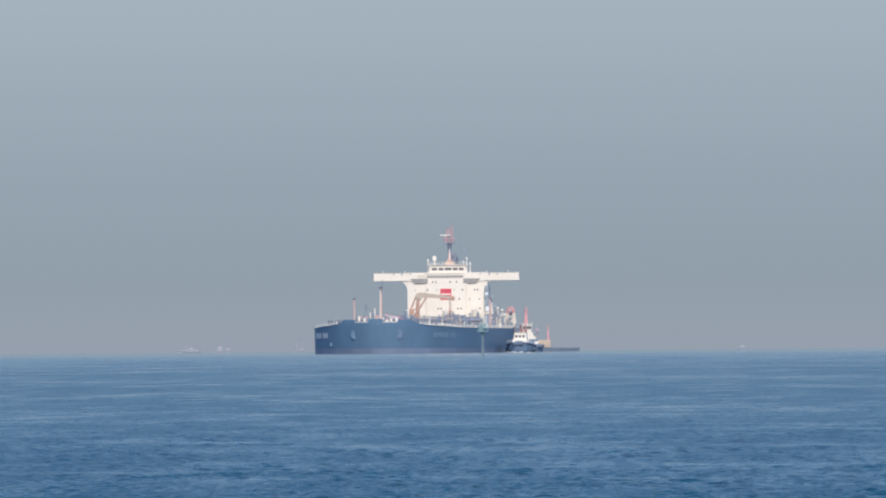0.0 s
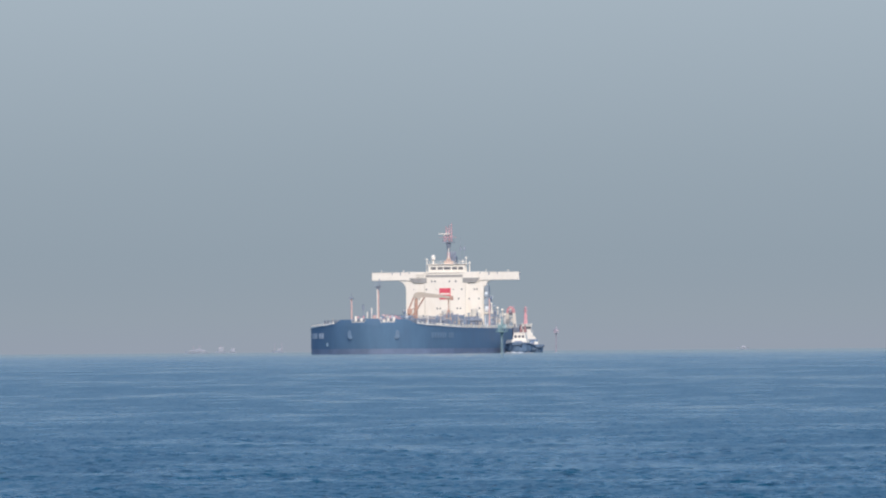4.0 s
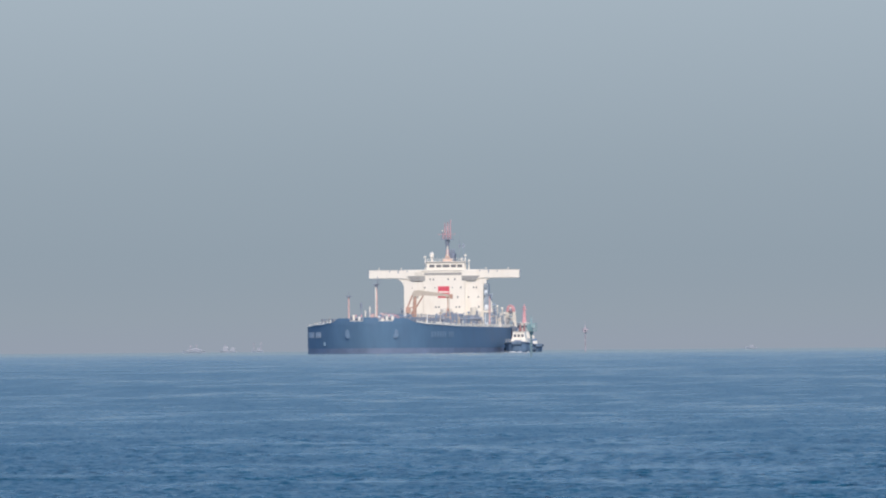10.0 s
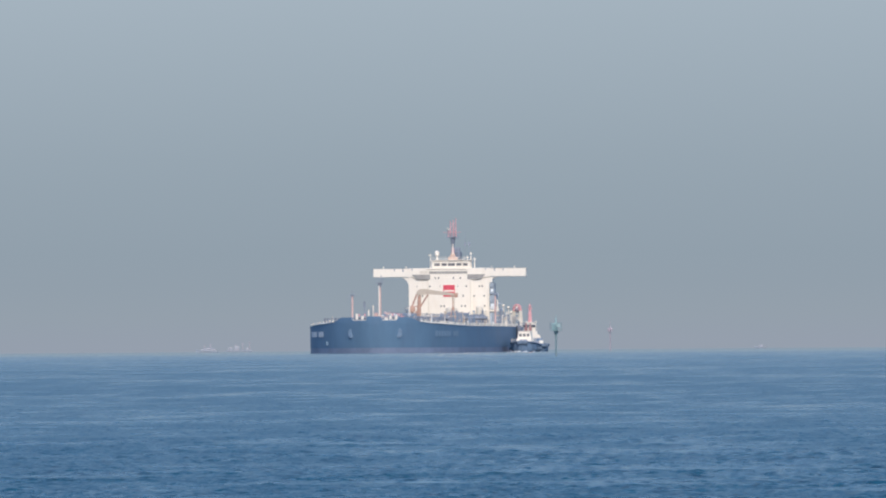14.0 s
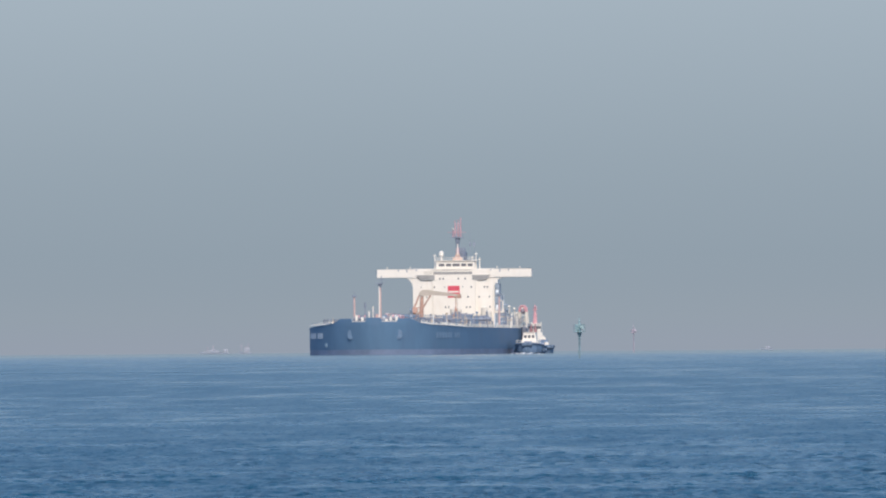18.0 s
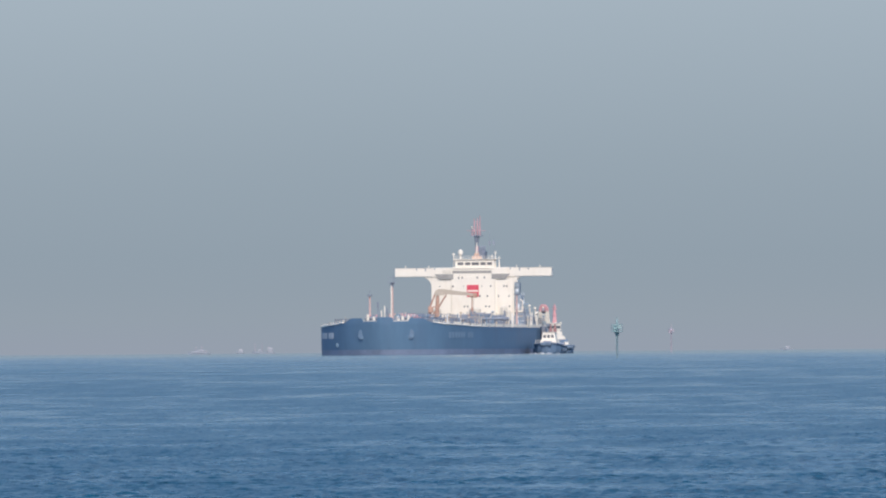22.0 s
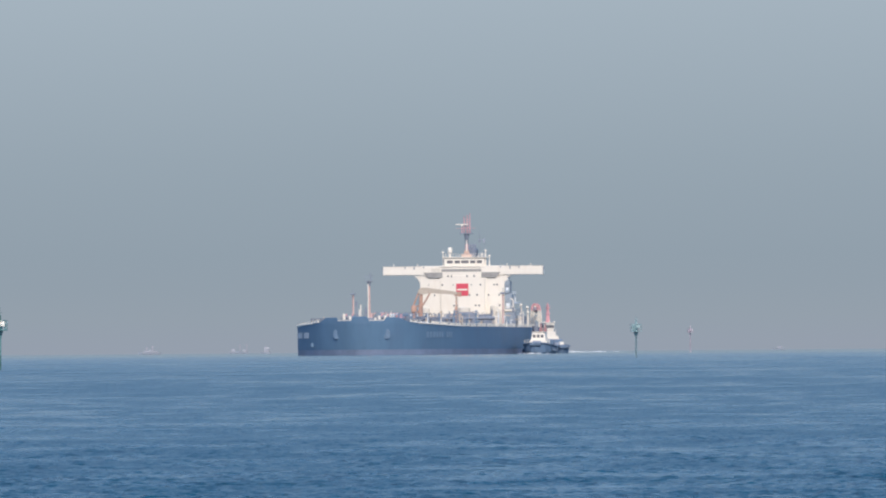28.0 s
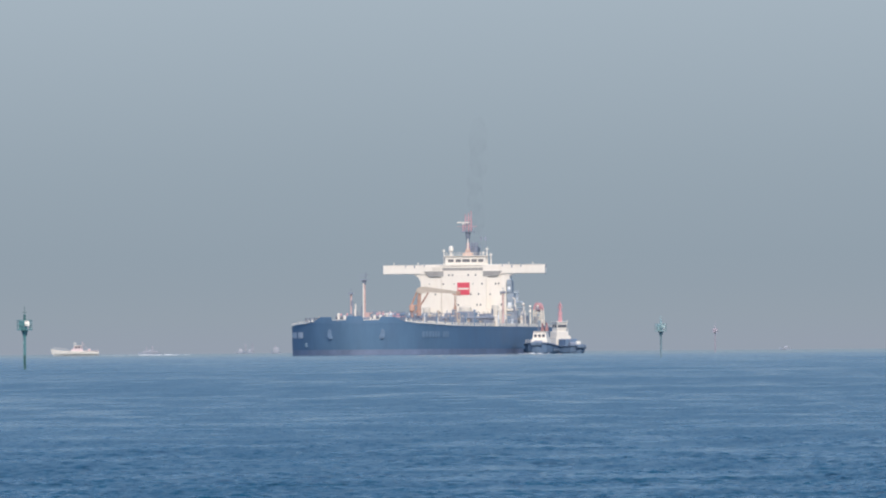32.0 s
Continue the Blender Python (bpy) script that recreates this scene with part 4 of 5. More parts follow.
# ---- beacons: a pile, a bracket, a railed head with a lantern ----
def beacon(name, label, paint, low, scale, height, panel, post=None):
    ob = thing(name, label, "beacon", "channel beacons")
    k = scale
    part("pile", rod(B(), (0, 0, -2), (0, 0, height * .58), .155 * k, .13 * k, n=12), post or paint, ob)
    part("pile_foot", rod(B(), (0, 0, -2), (0, 0, 1.6), .175 * k, .165 * k, n=12), low, ob, "weed-dark foot of the pile")
    bm = B()
    # slimmer on the haze-toned red beacon, to keep a shaded underside away
    rod(bm, (0, 0, height * .50), (0, 0, height * .62), .16 * k, .42 * k if paint is not M_HAZERED else .18 * k, n=10)
    part("bracket", bm, paint, ob)
    z0 = height * .62
    bm = B()
    rod(bm, (0, 0, z0), (0, 0, z0 + .10 * k), .95 * k, n=12)
    plat = part("platform", bm, paint, ob)
    for j in range(8):
        a = j * math.tau / 8
        bm = B()
        rod(bm, (.88 * k * math.cos(a), .88 * k * math.sin(a), z0 + .1 * k), (.88 * k * math.cos(a), .88 * k * math.sin(a), z0 + 1.25 * k), .045 * k, n=5)
        part("stanchion", bm, paint, plat)
    for h in (.7, 1.22):
        bm = B()
        for j in range(12):
            a, b = j * math.tau / 12, (j + 1) * math.tau / 12
            rod(bm, (.88 * k * math.cos(a), .88 * k * math.sin(a), z0 + h * k), (.88 * k * math.cos(b), .88 * k * math.sin(b), z0 + h * k), .045 * k, n=4)
        part("guard_rail", bm, paint, plat)
    bm = B()
    box(bm, -.62 * k, .30 * k, -.45 * k, .45 * k, z0 + .1 * k, z0 + 1.15 * k, .05 * k)
    part("battery_box", bm, paint, ob)
    bm = B()
    prism(bm, [(.05 * k, -.80 * k, z0 + .55 * k), (.62 * k, -.80 * k, z0 + .55 * k), (.62 * k, -.62 * k, z0 + 1.2 * k), (.05 * k, -.62 * k, z0 + 1.2 * k)], (0, .06 * k, 0))
    part("solar_panel", bm, panel, ob)
    bm = B()
    rod(bm, (0, 0, z0 + 1.15 * k), (0, 0, z0 + 1.75 * k), .17 * k, .14 * k, n=10)
    rod(bm, (0, 0, z0 + 1.75 * k), (0, 0, z0 + 1.95 * k), .20 * k, .08 * k, n=10)
    # the far beacons take their haze-toned paint here too
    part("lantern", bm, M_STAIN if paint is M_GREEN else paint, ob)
    bm = B()
    rod(bm, (0, 0, z0 + 1.9 * k), (0, 0, height), .035 * k, n=5)
    rod(bm, (-.3 * k, 0, z0 + 2.15 * k), (.3 * k, 0, z0 + 2.15 * k), .03 * k, n=4)
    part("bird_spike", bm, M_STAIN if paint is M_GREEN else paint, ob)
    bm = B()
    for x in (-.1, .1):
        rod(bm, (x * 1.6 * k, -.26 * k, .6), (x * 1.6 * k, -.26 * k, z0), .025 * k, n=4)
    z = .8
    while z < z0:
        rod(bm, (-.16 * k, -.26 * k, z), (.16 * k, -.26 * k, z), .02 * k, n=4)
        z += .35
    part("ladder", bm, paint, ob)
    return ob


beacon_near = beacon("channel_beacon", "sea-green channel beacon on a pile with railed head", M_GREEN, M_STAIN, .95, 7.2, M_WHITE)
beacon_far = beacon("channel_beacon", "sea-green channel beacon with lantern, farther out", M_PALEGREEN, M_PILE, 1.22, 8.1, M_PALEGREEN, M_PILE)
beacon_red = beacon("channel_beacon", "distant red channel beacon, its paint paled for haze", M_HAZERED, M_HAZERED, 1.3, 12.6, M_HAZERED, M_HAZERED)


# ---- tugs: x forward, y to port ----
def tug_hull(ob, L, Bm, zb, zs, paint):
    st = [(-L / 2, .72), (-L / 2 + 1.2, .9), (-L / 4, 1.0), (L / 8, 1.0), (L * .3, .9), (L * .42, .62), (L * .48, .3), (L / 2, .06)]
    rings = []
    for x, w in st:
        q = max(0, (x + L / 4) / (L * .75))
        zt = zs + (zb - zs) * q ** 1.7
        y = w * Bm / 2
        rings.append([(x - .8 * q, -y * .8, -1.5), (x, -y, .6), (x + .5 * q, -y * 1.04, zt), (x + .5 * q, y * 1.04, zt), (x, y, .6), (x - .8 * q, y * .8, -1.5)])
    part("hull", loft(rings), paint, ob, "dark blue tug hull")
    bm = B()
    for a, b in zip(rings, rings[1:]):
        for k in (2, 3):
            rod(bm, Vector(a[k]) - Vector((0, 0, .35)), Vector(b[k]) - Vector((0, 0, .35)), .34, n=7)
    part("fender", bm, M_RUBBER, ob, "haze-paled black rubber along the rail")
    bm = B()
    rod(bm, Vector(rings[-1][2]) - Vector((.4, 1.6, .9)), Vector(rings[-1][3]) - Vector((.4, -1.6, .9)), .75, n=10)
    part("bow_fender", bm, M_RUBBER, ob)
    for k in range(5):
        x = -L / 4 + k * L / 9
        for y in (-1, 1):
            part("tyre", rod(B(), (x, y * Bm * .52, 1.2), (x, y * (Bm * .52 + .3), 1.2), .62, n=10), M_RUBBER, ob)


def window_row(ob, x, ys, w, z0, z1, name="window"):
    for y in ys:
        part(name, box(B(), x - .03, x + .06, y - w / 2, y + w / 2, z0, z1, .03), M_GLASS, ob)


tug_low = thing("tugboat", "dark blue tugboat with low white three-window deckhouse", "tugboat", "tugs at the quarter")
tug_hull(tug_low, 28, 10.4, 4.2, 2.9, M_TUGHULL)
h1 = part("deckhouse", box(B(), -5, 6.5, -3.0, 3.0, 2.6, 5.0, .15), M_WHITE, tug_low, "white tug deckhouse")
h2 = part("wheelhouse", loft([[(-3.2, -2.6, 5.0), (5.2, -2.6, 5.0), (5.2, 2.6, 5.0), (-3.2, 2.6, 5.0)],
                              [(-3.0, -2.2, 7.8), (4.6, -2.2, 7.8), (4.6, 2.2, 7.8), (-3.0, 2.2, 7.8)]]), M_WHITE, tug_low, "white wheelhouse")
window_row(h2, 4.98, (-1.45, 0, 1.45), 1.0, 5.8, 6.9)
part("wheelhouse_roof", box(B(), -3.3, 5.0, -2.4, 2.4, 7.8, 8.0, .05), M_WHITE, tug_low)
bm = B()
for y in (-4.6, -2.6, -.6, 1.4, 3.4, 4.6):
    rod(bm, (8.5, y, 3.3), (8.5, y, 4.9), .07, n=4)
for z in (4.2, 4.9):
    rod(bm, (8.5, -4.6, z), (8.5, 4.6, z), .07, n=4)
part("fore_rail", bm, M_WHITE, tug_low)
for y in (-.3, 1.3):
    stack = part("exhaust_stack", box(B(), -7.5, -5.6, y - .55, y + .55, 2.6, 9.4, .1), M_STACK, tug_low, "dull red-brown exhaust stack")
    part("exhaust_pipe", rod(B(), (-6.5, y, 9.3), (-6.5, y, 11.0), .28, n=8), M_STACK, stack)
bm = B()
rod(bm, (9.4, -1.4, 3.9), (9.4, 1.4, 3.9), .8, n=12)
part("tow_winch", bm, M_SHADE, tug_low)
bm = B()
rod(bm, (0, -1.0, 8.0), (0, -1.0, 11.4), .16, .08, n=6)
rod(bm, (0, -1.8, 10.8), (0, -.2, 10.8), .08, n=4)
part("short_mast", bm, M_SHADE, tug_low)

tug_tall = thing("tugboat", "dark tugboat with tall white wheelhouse and red mast", "tugboat", "tugs at the quarter")
tug_hull(tug_tall, 30, 10.0, 3.2, 2.4, M_TUGHULL)
part("winch_house", box(B(), 3.4, 8.6, -2.5, 2.5, 2.2, 5.2, .3), M_TUGHULL, tug_tall, "dark blue winch house on the fore deck")
part("deckhouse", box(B(), -3, 2.6, -2.9, 2.9, 2.2, 6.0, .15), M_WHITE, tug_tall, "white tug deckhouse")
part("bridge_deck", box(B(), -2.4, 2.4, -2.5, 2.5, 6.0, 8.0, .12), M_WHITE, tug_tall)
h3 = part("wheelhouse", loft([[(-1.6, -1.9, 8.0), (1.8, -1.9, 8.0), (1.8, 1.9, 8.0), (-1.6, 1.9, 8.0)],
                              [(-1.7, -2.1, 11.2), (2.1, -2.1, 11.2), (2.1, 2.1, 11.2), (-1.7, 2.1, 11.2)]]), M_WHITE, tug_tall, "tall white wheelhouse")
window_row(h3, 2.0, (-1.4, -.47, .47, 1.4), .88, 9.4, 10.5)
for y in (-2.04, 2.04):
    for x in (-.7, .9):
        part("window", box(B(), x - .6, x + .6, y - .06, y + .06, 9.4, 10.5, .02), M_GLASS, h3)
part("wheelhouse_roof", box(B(), -2.0, 2.4, -2.4, 2.4, 11.2, 11.45, .05), M_WHITE, tug_tall)
bm = B()
prism(bm, [(1.0, -.80, 11.4), (1.0, .80, 11.4), (1.0, .26, 17.8), (1.0, -.26, 17.8)], (-.5, 0, 0))
rod(bm, (.8, 0, 17.6), (.8, 0, 18.7), .16, n=6)
for z, w in ((14.4, 1.3), (16.6, 1.5), (17.6, .9)):
    box(bm, .2, 1.3, -w / 2, w / 2, z, z + .35)
part("mast", bm, M_PALERED, tug_tall, "red signal mast")
bm = B()
for y in (-3.2, -1.1, 1.1, 3.2):
    rod(bm, (2.3, y * .75, 8.0), (2.3, y * .75, 9.0), .06, n=4)
rod(bm, (2.3, -2.4, 9.0), (2.3, 2.4, 9.0), .06, n=4)
part("bridge_rail", bm, M_WHITE, tug_tall)
for y in (-2.4, 2.4):
    bm = B()
    box(bm, -6.6, -4.4, y - .8, y + .8, 2.4, 10.2, .1)
    rod(bm, (-5.5, y, 10.2), (-5.5, y, 11.6), .3, n=8)
    part("exhaust_stack", bm, M_DARK, tug_tall)
bm = B()
rod(bm, (9.6, -1.5, 3.3), (9.6, 1.5, 3.3), .85, n=12)
part("tow_winch", bm, M_SHADE, tug_tall)
part("side_frame", prism(B(), [(1.6, 2.6, 2.4), (1.6, 4.2, 2.4), (1.6, 4.2, 5.0), (1.6, 3.8, 6.2), (1.6, 2.6, 7.0), (1.6, 2.6, 6.2), (1.6, 3.4, 5.4), (1.6, 3.4, 3.0), (1.6, 2.6, 3.0)], (-1.2, 0, 0)), M_WHITE, tug_tall, "white arched frame at the deckhouse side")
for y in (-2.0, 0, 2.0):
    part("deck_light", rod(B(), (2.2, y, 11.45), (2.2, y, 11.9), .16, n=7), M_WHITE, tug_tall)
part("bow_bitt", box(B(), 12.8, 13.8, -.8, .8, 2.8, 4.3, .1), M_WHITE, tug_tall, "white towing bitt")


def foam(name, label, pieces, seed):
    """A broken line of foam: low uneven humps."""
    random.seed(seed)
    ob = thing(name, label, "foam")
    for x, y, rx, ry, rz in pieces:
        bm = B()
        bmesh.ops.create_icosphere(bm, subdivisions=2, radius=1)
        for v in bm.verts:
            v.co *= 1 + .35 * noise.noise(v.co * 1.7 + Vector((x, y, seed)))
            v.co = Vector((x + v.co.x * rx, y + v.co.y * ry, v.co.z * rz - .05))
        part("foam_patch", bm, M_FOAM, ob, smooth=True)
    return ob


tug_foam = foam("bow_wave", "white bow wave before the tug", [(16.5, -1.5, 1.2, 1.5, .32), (16.2, 1.4, 1.0, 1.2, .28), (15.4, -3.9, 1.6, .8, .24), (15, -5.6, 2.0, .5, .2), (15.2, 4.6, 1.6, .6, .22)], 3)

# low work barge that passes behind the tugs
barge = thing("work_barge", "long low dark barge with tan cargo and red mast", "barge")
part("hull", loft([[(x, -y * .9, -1), (x, -y, 2.0 + r), (x, y, 2.0 + r), (x, y * .9, -1)] for x, y, r in
                   ((-21, 3.5, -.3), (-18, 4.6, -.4), (8, 4.8, 0), (18, 4.0, .8), (22, .6, 1.6))]), M_LOWHULL, barge, "dark low barge hull")
part("cargo", box(B(), -8.4, -3, -3.4, 3.4, 1.6, 5.0, .3), M_TIMBER, barge, "tan deck cargo")
part("deckhouse", box(B(), 0, 6, -3.0, 3.0, 2.0, 6.5, .2), M_WHITE, barge)
bm = B()
prism(bm, [(-8.0, 0, 4.8), (-6.8, 0, 4.8), (-7.2, 0, 11.6), (-7.6, 0, 11.6)], (0, .5, 0))
rod(bm, (-8.4, .2, 9), (-6.4, .2, 9), .14)
part("mast", bm, M_MASTTOP, barge, "red derrick mast")

# fast white fishing boat: x forward
fisher = thing("fishing_boat", "white fishing boat with high bow and small cabin aft", "boat")
rings = []
for x, y, z in ((-11, 2.0, 1.7), (-8, 2.3, 1.65), (0, 2.4, 1.75), (6, 2.0, 2.0), (9.5, 1.0, 2.5), (11.6, .12, 3.0)):
    q = max(0, x / 11.6)
    rings.append([(x - 1.9 * q, -y * .5, -.6), (x - .6 * q, -y * .9, .5), (x, -y, z), (x, y, z), (x - .6 * q, y * .9, .5), (x - 1.9 * q, y * .5, -.6)])
part("hull", loft(rings), M_WHITE, fisher, "white flared boat hull")
part("gunwale", box(B(), -11, -4.2, -2.38, 2.38, 1.66, 1.95, .05), M_CABIN, fisher, "pinkish raised gunwale aft")
for y in (-2.2, 2.2):
    part("bow_rail", rod(B(), (4.0, y * .9, 2.5), (10.6, y * .2, 3.4), .06, n=5), M_WHITE, fisher)
cab = part("cabin", loft([[(-3.6, -1.5, 1.6), (2.2, -1.5, 1.6), (2.2, 1.5, 1.6), (-3.6, 1.5, 1.6)],
                          [(-3.4, -1.3, 2.7), (1.9, -1.3, 2.7), (1.9, 1.3, 2.7), (-3.4, 1.3, 2.7)],
                          [(-2.6, -1.3, 2.75), (1.0, -1.3, 2.75), (1.0, 1.3, 2.75), (-2.6, 1.3, 2.75)],
                          [(-2.5, -1.2, 4.2), (.5, -1.2, 4.2), (.5, 1.2, 4.2), (-2.5, 1.2, 4.2)]]), M_CABIN, fisher, "pale cabin")
for x in (-1.7, -.4):
    for y in (-1.27, 1.27):
        part("cabin_window", box(B(), x - .5, x + .5, y - .06, y + .06, 3.0, 3.9, .02), M_GLASS, cab)
part("cabin_top", box(B(), -2.9, .9, -1.5, 1.5, 4.2, 4.4, .04), M_WHITE, fisher)
bm = B()
rod(bm, (.2, 0, 4.3), (.2, 0, 6.2), .12, n=5)
box(bm, -.6, 1.0, -.25, .25, 5.2, 5.4)
part("radar_mast", bm, M_WHITE, fisher)
bm = B()
rod(bm, (-3.2, 0, 1.6), (-3.2, 0, 6.0), .14, .09, n=6)
rod(bm, (-3.2, 0, 5.6), (-5.6, 0, 3.0), .06, n=4)
part("after_mast", bm, M_CABIN, fisher)
part("net_hauler", box(B(), -7.0, -5.8, -.8, .8, 1.9, 2.8, .15), M_CABIN, fisher)
random.seed(21)
wake = foam("wake", "white foaming wake behind the fishing boat",
            [(-13 - 2.4 * k + random.uniform(-.6, .6), random.uniform(-1.6, 1.6) * (1 + k * .04), random.uniform(1.0, 2.0), random.uniform(.6, 1.5),
              random.uniform(.2, .5) * (.35 if k < 7 else .9 if k < 15 else .5)) for k in range(17)], 7)


# distant craft along the horizon
def far_boat(label, L, h, cabin, mastz):
    ob = thing("distant_boat", label, "boat", "distant boats")
    part("hull", loft([[(x, -y * .7, -.6), (x, -y, h * s), (x, y, h * s), (x, y * .7, -.6)] for x, y, s in
                       ((-L / 2, L * .09, 1), (-L * .3, L * .11, .95), (L * .2, L * .1, 1.05), (L * .42, L * .05, 1.3), (L / 2, .1, 1.5))]), M_FARHULL, ob)
    for a, b, z in cabin:
        cab = part("cabin", loft([[(x, y, zz) for x, y in ((a * L, -w), (b * L - t, -w), (b * L - t, w), (a * L, w))]
                                  for zz, w, t in ((h * .85, L * .09, 0), (h + z * .8, L * .08, .15), (h + z, L * .05, .5))]), M_FAR, ob, "pale cabin")
        part("window", box(B(), a * L + .4, b * L - .5, -L * .09 - .02, L * .09 + .02, h + z * .4, h + z * .66), M_FARHULL, cab)
    for x, z in mastz:
        bm = B()
        rod(bm, (x, 0, h * .9), (x, 0, z), .17, .09, n=5)
        rod(bm, (x - .7, 0, z * .8), (x + .7, 0, z * .8), .07, n=4)
        part("mast", bm, M_HAZERED, ob, "pinkish mast, its paint paled for haze")
    return ob


far_a = far_boat("small pale boat far off in the haze", 5.6, 1.0, ((-.30, .22, 2.3),), ((.2, 4.6),))
far_b = far_boat("long low pale boat far off in the haze", 12.0, 1.0, ((-.36, .3, .9), (-.2, .04, 1.5)), ((-1.4, 4.8), (1.6, 4.2)))
far_c = far_boat("small boat with two masts, hazy on the horizon", 7.0, 1.1, ((-.24, .02, 1.3),), ((-2.2, 6.2), (1.8, 5.8)))
far_d = far_boat("small white boat far off on the horizon", 7.0, .9, ((-.2, .12, 1.1),), ())
far_e = far_boat("small pale craft among others in the haze", 4.6, 1.0, ((-.28, .22, 1.7),), ())


# ---- birds: x forward ----
def bird(label):
    ob = thing("bird", label, "bird", "passing birds")
    k = .68
    rings = []
    for x, r, z in ((-.30, .015, .02), (-.22, .05, .015), (-.08, .085, 0), (.06, .09, 0), (.16, .06, .015), (.22, .055, .03), (.28, .035, .03), (.31, .01, .025)):
        rings.append([(k * x, k * r * math.cos(a), k * (z + r * math.sin(a))) for a in [j * math.tau / 10 for j in range(10)]])
    part("body", loft(rings), M_BIRD, ob, "black feathered body", smooth=True)
    part("beak", rod(B(), (.29 * k, 0, .025 * k), (.37 * k, 0, .01 * k), .022 * k, .004, n=6), M_BEAK, ob)
    part("tail", prism(B(), [(k * x, k * y, k * .02) for x, y in ((-.22, -.03), (-.22, .03), (-.47, .085), (-.50, 0), (-.47, -.085))], (0, 0, .008)), M_BIRD, ob)
    wings = []
    for side in (1, -1):
        bm = B()
        prism(bm, [(k * x, k * side * y, 0) for x, y in ((.11, 0), (.15, .22), (.10, .46), (-.02, .60), (-.10, .55), (-.12, .40), (-.14, .22), (-.10, 0))], (0, 0, .010))
        w = part("wing", bm, M_BIRD, ob)
        w.location = (0, side * .03, .03)
        wings.append(w)
    return ob, wings


bird_one, wings_one = bird("black crow in flight with spread wings")
bird_two, wings_two = bird("black crow in flight, wings half folded")

# ---- thin dark exhaust smoke over the funnel ----
def smoke_material():
    m = bpy.data.materials.new("thin exhaust smoke")
    m.use_nodes = True
    n, l = m.node_tree.nodes, m.node_tree.links
    b = n["Principled BSDF"]
    b.inputs["Base Color"].default_value, b.inputs["Roughness"].default_value = (.12, .14, .17, 1), 1.0
    tc, t, r = n.new("ShaderNodeTexCoord"), n.new("ShaderNodeTexNoise"), n.new("ShaderNodeMapRange")
    t.inputs["Scale"].default_value, t.inputs["Detail"].default_value = .13, 3
    r.inputs["From Min"].default_value, r.inputs["From Max"].default_value = .36, .70
    r.inputs["To Max"].default_value = .034
    l.new(tc.outputs["Object"], t.inputs["Vector"])
    l.new(t.outputs[0], r.inputs[0])
    l.new(r.outputs[0], b.inputs["Alpha"])
    return m


M_SMOKE = smoke_material()
smoke = thing("smoke_plume", "thin dark exhaust smoke rising from the funnel", "smoke")
puffs = []
random.seed(4)
for k in range(6):
    bm = B()
    bmesh.ops.create_icosphere(bm, subdivisions=4, radius=1)
    for v in bm.verts:
        v.co *= 1 + .25 * noise.noise(v.co * 1.1 + Vector((k, 0, 0)))
        v.co = Vector((v.co.x * 3.0, v.co.y * (2.2 + .4 * k), v.co.z * (5.6 + .4 * k)))
    puffs.append(part("puff", bm, M_SMOKE, smoke, smooth=True))
beacon_near.matrix_world = pose(-73.10, 926.12, 0)
beacon_far.matrix_world = pose(-0.15, 1570.00, 0)
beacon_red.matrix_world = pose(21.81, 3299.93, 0)


